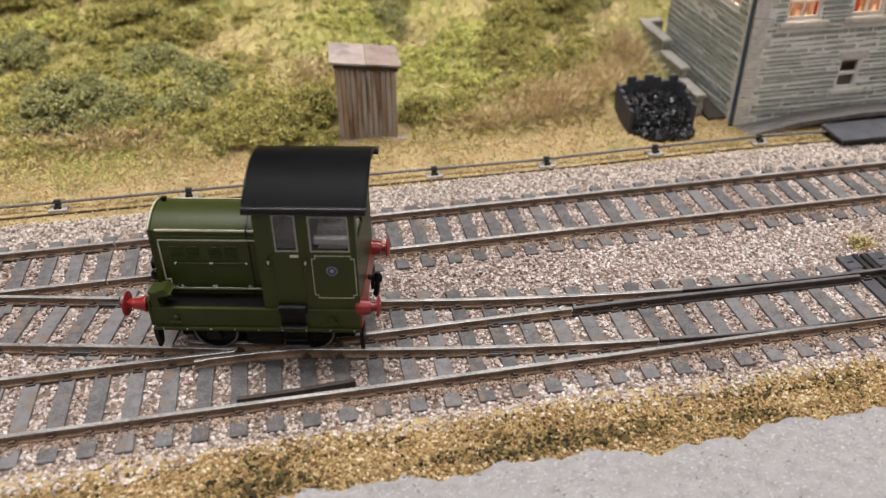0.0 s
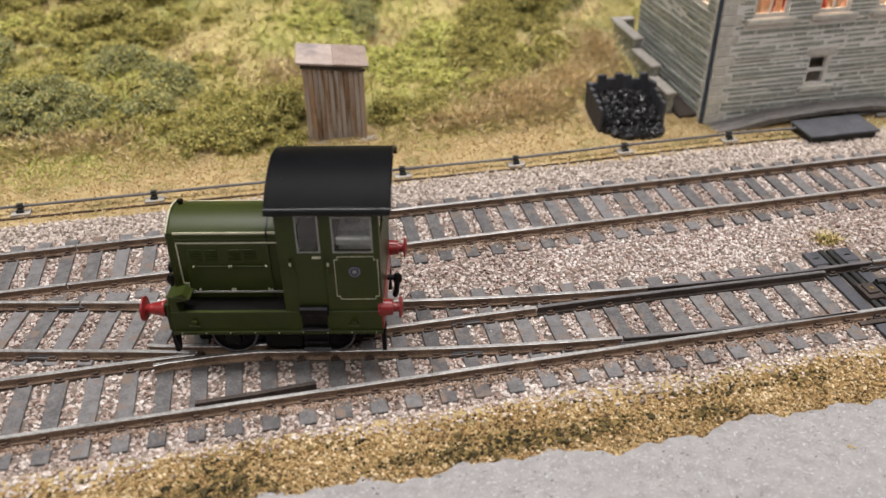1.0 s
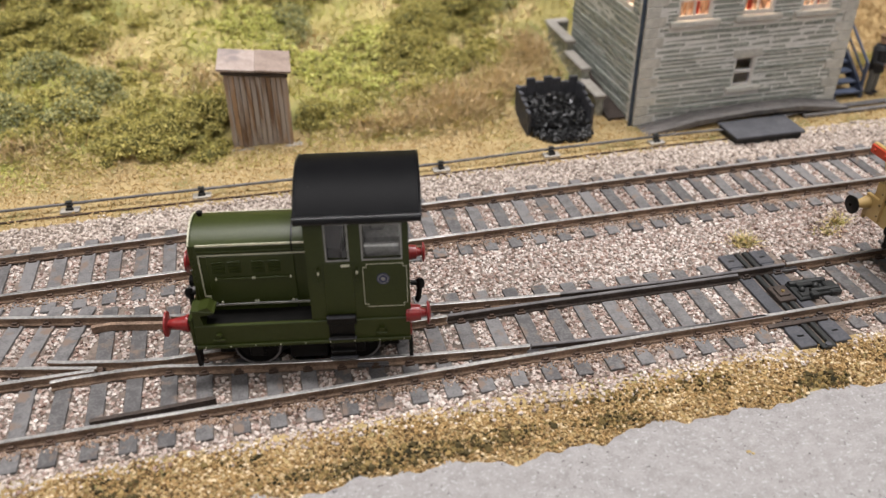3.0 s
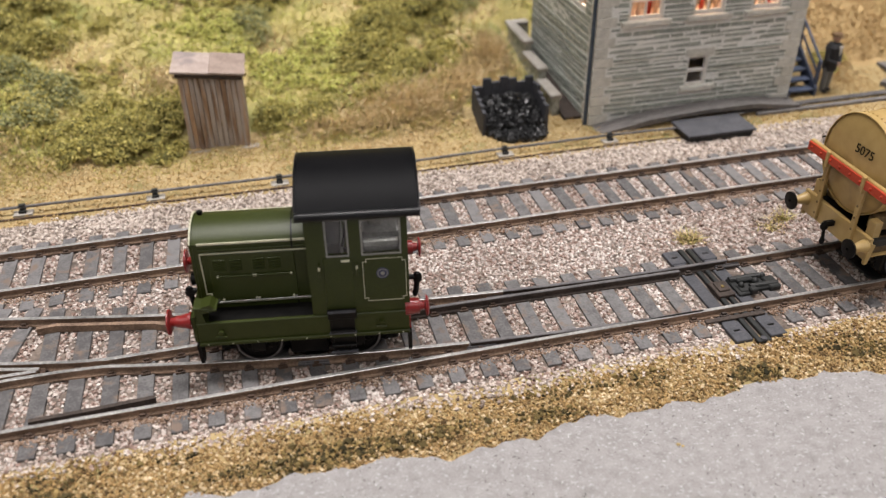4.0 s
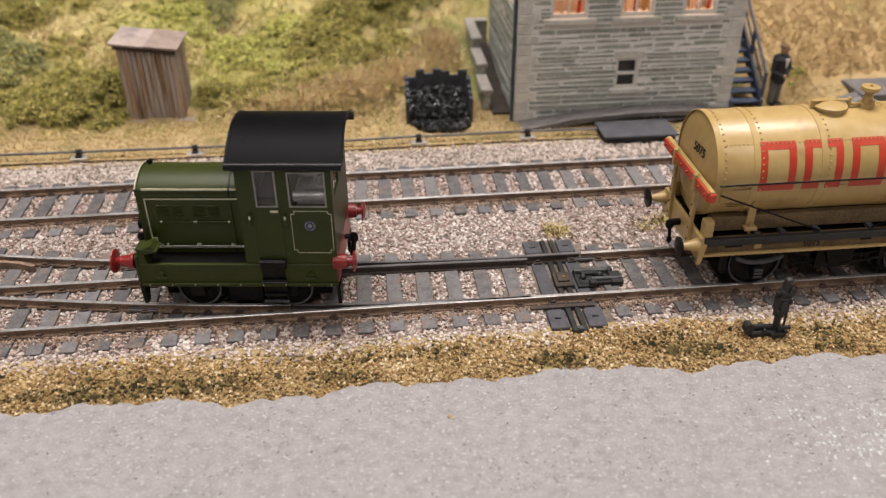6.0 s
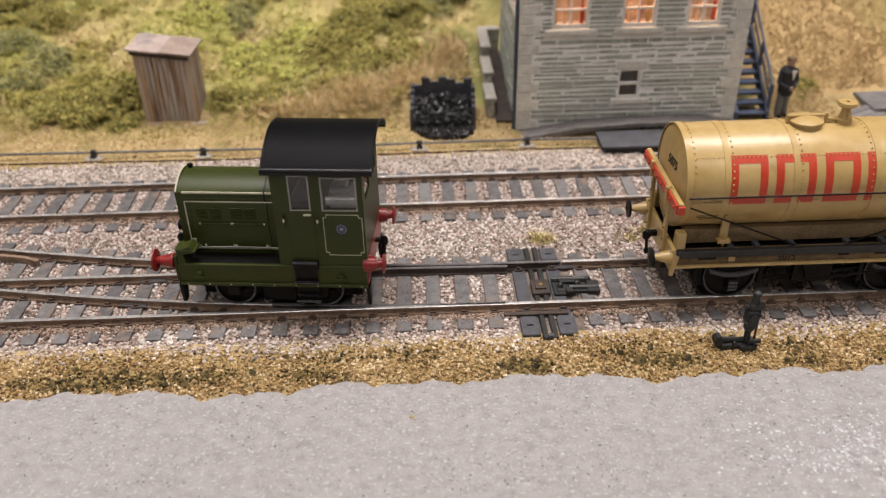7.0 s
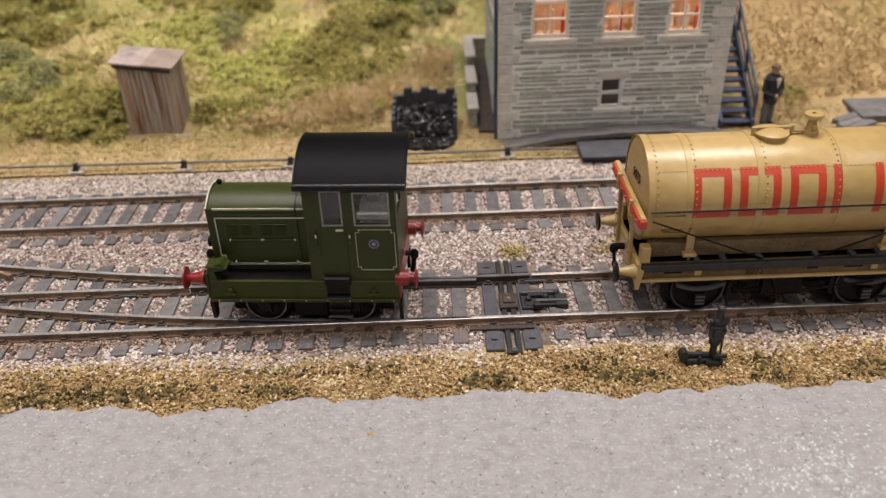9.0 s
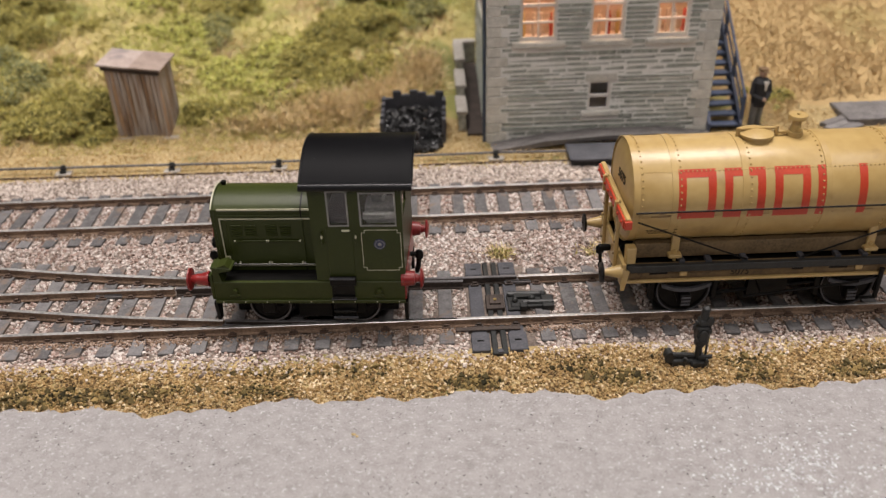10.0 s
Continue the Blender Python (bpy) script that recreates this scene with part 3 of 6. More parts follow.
def front_track():
    """The near road with its turnout: toe at x = 143, crossing at x = -10, branch to the back left."""
    t = thing("railway_turnout", at(0, 0), "model railway turnout with weathered rails and dark grey timbers", "track", "tracks")
    far = NEAR_Y + GAUGE
    rail([(-330, NEAR_Y), (500, NEAR_Y)], t, label="worn near running rail with bright top")
    rail([(500, far), (150, far)], t)
    rail([(149.6, far), (144, far)] + [branch_side(x, GAUGE / 2) for x in np.arange(140, 90, -7.0)], t, "switch_rail", "black painted stock rail by the blades")
    rail([branch_side(x, GAUGE / 2) for x in np.arange(91.0, -2, -7.0)] + [branch_side(x, GAUGE / 2) for x in (-20, -41)], t)
    rail([branch_side(x, GAUGE / 2) for x in (-41.6, -120, -330)], t)
    # switch blades
    rail([branch_side(x, -GAUGE / 2) for x in np.arange(134, 79, -6.0)], t, "switch_rail")
    rail([branch_side(x, -GAUGE / 2) for x in np.arange(79.6, 38, -6.0)] + [branch_side(x, -GAUGE / 2) for x in (30, 20, 10, 3)] + [(-8, far - 1.7), (-18, far - 1.7), (-21, far - 2.0)], t, "closure_rail")
    rail([(136, far - 1.4), (110, far - 0.8), (80, far - 0.15), (64, far - 0.05)], t, "switch_rail")
    rail([(63.6, far - 0.05), (48, far), (2, far), (-5, far + 0.9)] + [branch_side(-18, -GAUGE / 2 + 1.7), branch_side(-21, -GAUGE / 2 + 2.0)], t, "closure_rail")
    # crossing nose
    rail([(-12.0, far + 0.35)] + [branch_side(x, -GAUGE / 2) for x in (-24, -55, -120, -330)], t, "crossing_rail")
    rail([(-12.5, far - 0.2), (-30, far), (-120, far), (-330, far)], t, "crossing_rail")
    # check rails
    s = Shape().sweep([(-0.5, 0), (0.5, 0), (0.5, 1.7), (-0.5, 1.7)], [(-12, NEAR_Y + 2.2, 0.5), (0, NEAR_Y + 2.4, 0.5), (12.2, NEAR_Y + 3.0, 0.5)])
    part("check_rail", s, M_DARKCHAIR, t, "dark brown check rail beside the near rail")
    s = Shape().sweep([(-0.5, 0), (0.5, 0), (0.5, 1.7), (-0.5, 1.7)],
                      [(*branch_side(-16, GAUGE / 2 - 3.4), 0.5), (*branch_side(-12, GAUGE / 2 - 2.3), 0.5), (*branch_side(10, GAUGE / 2 - 2.3), 0.5), (*branch_side(14, GAUGE / 2 - 3.4), 0.5)])
    part("check_rail", s, M_RUST, t, "brown check rail beside the branch rail")
    # joiners clasped round the rail ends
    joiner = Shape().box(-3.4, 3.4, -0.85, 0.85, 0.5, 1.15, 0.12).box(-3.2, 3.2, -0.55, 0.55, 1.1, 1.5, 0.1).mesh("rail_joiner", M_ROD)
    for jx, off in JOINERS:
        y, slope = branch(jx)
        place = at(jx, y + off * math.hypot(1, slope), 0, 0, 0, math.degrees(math.atan(slope))) if abs(off) < 9 else at(jx, off)
        part("rail_joiner", joiner, None, t, "grey rail joiner", place)
    half = GAUGE / 2
    plain = sleeper_mesh(-15.2, 15.2, (-half, half))
    x = 154.6
    while x < 420:
        part("sleeper", plain, None, t, m=at(x, CENTRE_Y + rng.normal(0, 0.15), 0, 0, 0, rng.normal(0, 0.6)))
        x += 7.15
    x = 131.3
    while x > -16:
        top = branch(x)[0] + 15.2
        chairs = [NEAR_Y, far, branch(x)[0] + half, branch(x)[0] - half] if x < 95 else [NEAR_Y, branch(x)[0] + half]
        part("timber", sleeper_mesh(NEAR_Y - 6.6, top, chairs, name="timber"), None, t, m=at(x, 0, 0))
        x -= 7.15
    near_left = sleeper_mesh(-15.2, 10.6, (-half, half))
    while x > -200:
        part("sleeper", near_left, None, t, m=at(x, CENTRE_Y + rng.normal(0, 0.12), 0, 0, 0, rng.normal(0, 0.5)))
        x -= 7.15
    left = sleeper_mesh(-11.0, 15.2, (-half, half))
    x = -20.0
    while x > -200:
        y, slope = branch(x)
        part("sleeper", left, None, t, m=at(x, y, 0.02, 0, 0, math.degrees(math.atan(slope))))
        x -= 7.0
    # timbers that carry the drive, with slots, and the tie bar between them
    for px in (139.0, 147.6):
        s = Shape().box(-1.65, 1.65, 138.0, 164.0, -0.9, 0.5, 0.12).box(-2.1, 2.1, 132.0, 138.6, -0.9, 0.75, 0.15).box(-2.1, 2.1, 163.0, 168.6, -0.9, 0.75, 0.15)
        for y in (NEAR_Y, far):
            chair_boxes(s, y)
        for y in (135.5, 165.6):
            s.box(-0.8, 0.8, y - 0.28, y + 0.28, 0.7, 0.78, 0.0, 2)
        part("timber", s, [M_DARKBOX, M_DARKCHAIR, M_BLACK], t, "long timber with a slot at each end", at(px, 0))
    part("tie_bar", Shape().box(141.5, 142.8, 130.9, 168.8, -0.2, 0.75, 0.15).box(143.7, 145.0, 130.9, 168.8, -0.2, 0.75, 0.15).box(141.5, 145.0, 130.7, 132.2, -0.2, 0.8, 0.15), M_SIGNALBLACK, t, "black plastic double tie bar under the rails")
    part("tie_bar_cap", Shape().rod((143.2, 131.4, 0.7), (143.2, 131.4, 1.1), 0.7), M_DARKBOX, t)
    s = Shape().box(141.2, 145.6, 147.2, 153.0, 0.2, 1.4, 0.15)
    s.box(142.0, 144.8, 148.6, 152.0, 1.4, 1.9, 0.1)
    box = part("spring_box", s, M_DARKCHAIR, t, "dark brown spring box")
    part("screw", Shape().rod((143.4, 150.0, 1.85), (143.4, 150.0, 2.15), 0.42, n=10), M_BRASS, box, "bright screw head")
    s = Shape().box(146.4, 151.0, 146.8, 153.6, 0.5, 1.2, 0.15).box(147.2, 156.8, 147.6, 150.2, 0.4, 1.5, 0.2).box(148.0, 152.2, 150.8, 153.2, 0.9, 2.1, 0.2)
    s.rod((150, 148.8, 1.6), (157.4, 148.6, 1.6), 0.7, n=8).ball((152.4, 150.4, 1.7), 0.9).ball((148.2, 149.6, 1.8), 0.8).rod((146.6, 152.6, 1.4), (155.6, 152.2, 1.6), 0.8, n=8).box(154.6, 157.6, 147.0, 151.6, 0.4, 1.9, 0.25).ball((155.2, 152.0, 1.7), 0.9).box(149.2, 151.0, 146.4, 148.2, 0.8, 2.3, 0.2).box(153.2, 154.6, 149.8, 153.2, 0.5, 1.3, 0.15)
    part("drive_casting", s, M_SIGNALBLACK, t, "black moulded point drive between the rails")
    part("stretcher", Shape().box(133.5, 148.5, 139.2, 140.4, 0.6, 1.1, 0.08), M_DARKCHAIR, t, "brown strip outside the near rail")
    return t


def loose_ground():
    """Ballast, sand and turf crumbs, each one mesh of loose pieces."""
    g = np.random.default_rng(3)
    x = g.uniform(-150, 330, 165000)
    y = g.uniform(127.5, 231.5, 165000)
    lo = np.array([front_ballast_edge(v) for v in x]) + g.normal(0, 1.7, len(x))
    hi = np.array([rear_ballast_edge(v) for v in x]) + g.normal(0, 0.5, len(x))
    keep = (y > lo) & (y < hi)
    x, y = x[keep], y[keep]
    # thin the stones out on top of the timbers
    rear = (y > REAR_Y - 6.6) & (y < REAR_Y + GAUGE + 6.6) & (np.abs((x - 34.9 + 3.39) % 6.78 - 3.39) < 1.9)
    by = np.array([branch(v)[0] for v in x])
    right = (x > 151) & (y > NEAR_Y - 6.6) & (y < NEAR_Y + GAUGE + 6.6) & (np.abs((x - 154.6 + 3.575) % 7.15 - 3.575) < 1.95)
    mid = (x > -16) & (x < 135) & (y > NEAR_Y - 6.7) & (y < by + 15.2) & (np.abs((x - 131.3 + 3.575) % 7.15 - 3.575) < 1.95)
    leftn = (x < -12) & (y > NEAR_Y - 6.6) & (y < CENTRE_Y + 10.6) & (np.abs((x - 131.3 + 3.575) % 7.15 - 3.575) < 1.95)
    slope = -2 * CURVE * 140
    foot = (x + (y - by) * slope)
    leftb = (x < -8) & (y > by - 11) & (y < by + 15.2) & (np.abs((foot + 20 + 3.5) % 7.0 - 3.5) < 1.95)
    drive = (x > 136.4) & (x < 152) & (y > 131.5) & (y < 169)
    for ry in (NEAR_Y, NEAR_Y + GAUGE, REAR_Y, REAR_Y + GAUGE):
        keep_rail = np.abs(y - ry) < 0.9
        rear |= keep_rail
    rear |= (np.abs(y - by - GAUGE / 2) < 0.95) | (np.abs(y - by + GAUGE / 2) < 0.95)
    taken = rear | right | mid | leftn | leftb | drive
    ok = ~taken | (g.uniform(0, 1, len(x)) < 0.008)
    x, y = x[ok], y[ok]
    size = 0.17 + 0.34 * g.uniform(0, 1, len(x)) ** 1.3
    z = g.uniform(-0.15, 0.32, len(x))
    low = np.clip((y - lo[keep][ok]) / 3.0, 0, 1)
    edge = np.maximum((y - 209) / 9, 0.6 * (138.0 - y) / 6) + 0.35 * np.array([noise.noise((p / 20, q / 9, 6)) for p, q in zip(x, y)])
    pale = (g.uniform(0.1, 0.95, len(x)) < edge).astype(int)
    me = scatter("ballast", np.stack([x, y, z * low - 0.1], 1), size, [M_BALLAST, M_PALEBALLAST], CHUNK, (1, 1, 0.8), seed=11, slots=pale)
    setting("ballast", me, None, "pinkish beige and grey ballast chippings", "ballast", "stuff")
    # brown dirt and fine stone packed against the outer side of the rails
    a = g.uniform(-150, 330, 15000)
    off = g.gamma(3.0, 0.45, 15000) + 0.75
    line = np.where(g.uniform(0, 1, 15000) < 0.55, NEAR_Y, REAR_Y)
    k = (off < 3.6) & ~((line == NEAR_Y) & (a > 136) & (a < 150)) & (np.array([noise.noise((p / 15, q, 2)) for p, q in zip(a, line)]) > g.uniform(-0.75, 0.1, 15000))
    me = scatter("rail_dirt", np.stack([a, line - off, 0.35 + 0.3 * g.uniform(0, 1, 15000)], 1)[k], g.uniform(0.16, 0.4, 15000)[k], M_DIRTBALLAST, STONE8, (1, 1, 0.8), seed=17)
    setting("rail_dirt", me, None, "rusty brown dirt packed along the rails", "dirt", "stuff")
    # sandy verge along the road and path behind the tracks
    xs, ys, ss = [], [], []
    a = g.uniform(-150, 330, 76000)
    b = g.uniform(117, 135, 76000)
    e0 = np.array([road_edge(v) for v in a]) - 0.3 + g.normal(0, 0.35, len(a))
    e1 = np.array([front_ballast_edge(v) for v in a]) - 0.4 + g.normal(0, 0.9, len(a))
    k = (b > e0) & (b < e1)
    xs.append(a[k]), ys.append(b[k]), ss.append(0.15 + 0.36 * g.uniform(0, 1, k.sum()) ** 1.9)
    a = g.uniform(-170, 330, 24000)
    b = g.uniform(225, 262, 24000)
    e0 = np.array([rear_ballast_edge(v) for v in a]) + g.normal(0, 0.7, len(a))
    k = (b > e0) & ~((a > 147) & (a < 225) & (b > 244))
    xs.append(a[k]), ys.append(b[k]), ss.append(g.uniform(0.18, 0.40, k.sum()))
    x, y, size = np.concatenate(xs), np.concatenate(ys), np.concatenate(ss)
    z = np.array([ground_z(p, q) for p, q in zip(x, y)]) + g.uniform(-0.1, 0.35, len(x))
    me = scatter("sand", np.stack([x, y, z], 1), size, [M_SAND, M_GRAVEL], STONE8, (1, 1, 0.8), seed=12, slots=(y > 200).astype(int))
    setting("sand", me, None, "golden brown sandy granules", "sand", "stuff")
    # pale flakes stuck to the road's surface
    a, b = g.normal(198, 11, 900), g.normal(95, 6.5, 900)
    k = (b < 112) & (np.array([noise.noise((p / 6, q / 4, 8)) for p, q in zip(a, b)]) > -0.1)
    me = scatter("paint_flakes", np.stack([a, b, 0 * a - 1.68], 1)[k], g.uniform(0.25, 0.9, 900)[k], M_FLAKE, LEAF, (1, 1, 0.15), True, 14, None, 0.03)
    setting("paint_flakes", me, None, "pale bluish flakes on the card road", "flakes", "stuff")
    # torn fibres and flecks of the card
    n = 34000
    a, b = g.uniform(-60, 260, n), g.uniform(40, 120, n)
    k = (b < np.array([road_edge(v) for v in a]) - 0.4) & (np.array([noise.noise((p / 13, q / 10, 4)) for p, q in zip(a, b)]) > g.uniform(-0.5, 0.5, n))
    me = scatter("card_fibres", np.stack([a, b, 0 * a - 1.67], 1)[k], (0.16 + 0.7 * g.uniform(0, 1, n) ** 4)[k], M_FIBRE, ([(-0.6, 0, 0), (0, -0.16, 0.08), (0.6, 0.1, 0), (0, 0.16, 0.08)], LEAF[1]), (1, 1, 0.4), True, 16, None, 0.06)
    setting("card_fibres", me, None, "tiny grey flecks and torn fibres on the card road", "fibres", "stuff")
    # darker turf crumbs in drifts on the verge
    a = g.uniform(-150, 330, 14000)
    b = 121.4 + g.normal(0, 0.8, 14000) + g.gamma(1.6, 2.0, 14000)
    drift = np.array([noise.noise((p / 17, q / 6, 5)) for p, q in zip(a, b)])
    k = (b > np.array([road_edge(v) for v in a]) - 0.2) & (b < 129.6) & (drift > 0.02 + 0.3 * g.uniform(0, 1, 14000))
    x, y = a[k], b[k]
    z = np.array([ground_z(p, q) for p, q in zip(x, y)]) + g.uniform(0, 0.6, len(x))
    me = scatter("turf_crumbs", np.stack([x, y, z], 1), 0.2 + 0.35 * g.uniform(0, 1, len(x)) + 0.5 * (g.uniform(0, 1, len(x)) < 0.04), M_DARKCLUMP, STONE8, seed=13)
    setting("turf_crumbs", me, None, "dark brown and black turf crumbs on the verge", "turf", "stuff")


def land(x, y):
    z = ground_z(x, y)
    if y > 254:
        z += 1.6 * noise.noise((x / 26, y / 26, 0)) + 0.7 * noise.noise((x / 8, y / 8, 3))
    return z


def free_of_buildings(x, y):
    return not ((134 < x < 240 and 244 < y < 315) or (109 < x < 139 and 238 < y < 267) or (16 < x < 42 and 256 < y < 279) or (262 < x < 310 and 238 < y < 268))


def meadow():
    """Static grass on the hill: straw, olive and yellow-green blades in drifts."""
    g = np.random.default_rng(5)
    n = 120000
    x = g.uniform(-200, 360, n)
    y = 247 + 230 * g.uniform(0, 1, n) ** 1.7
    drift = np.array([noise.noise((p / 34, q / 24, 9)) + 0.35 * noise.noise((p / 9, q / 9, 2)) for p, q in zip(x, y)])
    keep = np.array([free_of_buildings(p, q) for p, q in zip(x, y)]) & (g.uniform(0, 1, n) < np.clip((y - 244) / 10, 0.12, 1))
    x, y, drift = x[keep], y[keep], drift[keep]
    z = np.array([land(p, q) for p, q in zip(x, y)]) - 0.2
    right = x + 40 * drift > 232
    slot = np.where(right, 3, np.where(drift > 0.16, 2, np.where(drift > -0.22, 1, 0)))
    me = scatter("grass", np.stack([x, y, z], 1), g.uniform(2.2, 5.6, len(x)) * np.clip((y - 240) / 22, 0.5, 1), [M_STRAW, M_OLIVE, M_LIME, M_TANGRASS], BLADE, (1.25, 1.25, 0.85), True, 21, slot, 0.65)
    # long hay round the coal bunker and in wisps on the slope
    wisps = ((94, 268, 17, 8, 2800), (114, 276, 13, 9, 2200), (70, 262, 14, 4, 900), (128, 292, 8, 9, 1300), (-52, 268, 20, 5, 900), (20, 290, 14, 8, 900))
    hx = np.concatenate([g.normal(c[0], c[2] * 0.6, c[4]) for c in wisps])
    hy = np.concatenate([g.normal(c[1], c[3] * 0.6, c[4]) for c in wisps])
    k = np.array([free_of_buildings(p, q) and q > 252 for p, q in zip(hx, hy)])
    hx, hy = hx[k], hy[k]
    hz = np.array([land(p, q) for p, q in zip(hx, hy)]) - 0.2
    hay = scatter("hay", np.stack([hx, hy, hz], 1), g.uniform(4.0, 8.5, len(hx)), M_STRAW, BLADE, (1.0, 1.0, 0.8), True, 23, None, 0.7)
    setting("hay", hay, None, "long dry straw-coloured grass wisps", "grass", "stuff")
    setting("grass", me, None, "dry straw and yellow-green static grass", "grass", "stuff")


BUSHES = [
    # centre x, y, half width x, y, height, leaf kind, lumps: 0 olive, 1 dull blue-green, 2 yellow-green, 3 low mixed scrub
    (-64, 284, 22, 12, 10, 1, 46), (-84, 314, 13, 8, 8, 1, 18), (-42, 306, 10, 7, 6, 1, 14), (-22, 294, 12, 7, 6, 1, 16), (-30, 282, 8, 5, 4, 1, 9),
    (3, 265, 17, 9, 9, 0, 34), (-12, 263, 10, 6, 5, 0, 12), (10, 274, 11, 6, 9, 0, 14), (46, 269, 8, 6, 6, 0, 12), (58, 270, 9, 5, 4, 0, 9),
    (-48, 330, 15, 9, 8, 0, 20), (-33, 322, 11, 8, 7, 0, 14), (-94, 346, 22, 10, 9, 0, 22), (-62, 350, 20, 10, 8, 0, 18), (-36, 346, 16, 9, 7, 0, 14),
    (44, 322, 5, 11, 6, 1, 9), (52, 338, 8, 6, 6, 0, 8), (82, 298, 9, 11, 7, 0, 18), (92, 314, 12, 12, 9, 0, 22), (110, 320, 14, 12, 9, 0, 22), (100, 288, 12, 8, 5, 0, 15), (104, 340, 20, 10, 8, 0, 18),
    (128, 334, 10, 12, 7, 1, 12), (-112, 290, 18, 14, 7, 3, 22), (-116, 322, 16, 12, 8, 0, 16),
    (-80, 334, 20, 7, 2.5, 2, 26), (-92, 298, 9, 8, 3, 2, 12), (52, 295, 9, 12, 3, 2, 22), (70, 306, 9, 15, 3, 2, 28), (28, 327, 16, 10, 3, 2, 26), (20, 344, 16, 9, 3, 2, 18), (68, 284, 10, 6, 2.5, 2, 12), (40, 306, 8, 8, 2.5, 2, 10),
    (-42, 276, 14, 6, 3.5, 3, 16), (-24, 273, 11, 4, 2.5, 3, 11), (-12, 303, 12, 8, 3, 3, 14), (62, 267, 12, 4, 2.5, 3, 11), (-55, 306, 10, 6, 4, 3, 10), (-6, 284, 9, 6, 3, 3, 9), (-78, 268, 20, 4, 1.6, 3, 14),
    (-70, 300, 22, 9, 4, 3, 30), (-52, 318, 20, 8, 4, 3, 26), (-20, 332, 16, 8, 3, 3, 14), (-34, 288, 16, 7, 4, 3, 22), (-74, 324, 14, 6, 3.5, 3, 16), (-12, 274, 14, 5, 4, 3, 16), (18, 286, 12, 6, 3, 3, 12),
    (88, 306, 16, 14, 4, 3, 34), (112, 300, 12, 10, 3, 3, 16), (100, 326, 20, 12, 4, 3, 26), (-66, 336, 22, 8, 4, 3, 24), (40, 340, 20, 8, 3, 3, 16), (-98, 330, 14, 12, 4, 3, 18), (-92, 282, 16, 8, 4, 3, 18),
    (108, 268, 5, 4, 2.5, 3, 5), (143, 250, 3, 4, 1.4, 3, 4), (84, 280, 12, 4, 2.5, 3, 10), (-120, 268, 18, 6, 3, 3, 12), (252, 268, 10, 5, 1.6, 3, 8),
]


def ball_template(n=6, rings=4):
    """A rough lump of triangles with radius 1."""
    verts = [(0, 0, 1)]
    for i in range(1, rings):
        a = math.pi * i / rings
        verts += [(math.sin(a) * math.cos(2 * math.pi * (k + 0.5 * i) / n), math.sin(a) * math.sin(2 * math.pi * (k + 0.5 * i) / n), math.cos(a)) for k in range(n)]
    verts.append((0, 0, -1))
    last = len(verts) - 1
    faces = [(0, 1 + k, 1 + (k + 1) % n) for k in range(n)]
    for i in range(rings - 2):
        p, q = 1 + i * n, 1 + (i + 1) * n
        for k in range(n):
            faces += [(p + k, q + k, p + (k + 1) % n), (p + (k + 1) % n, q + k, q + (k + 1) % n)]
    p = 1 + (rings - 2) * n
    return verts, faces + [(last, p + (k + 1) % n, p + k) for k in range(n)]


CRUMB = ([(0.9, 0, -0.4), (-0.5, 0.8, -0.4), (-0.5, -0.8, -0.4), (0.1, 0, 0.9)], [(0, 1, 3), (1, 2, 3), (2, 0, 3), (2, 1, 0)])


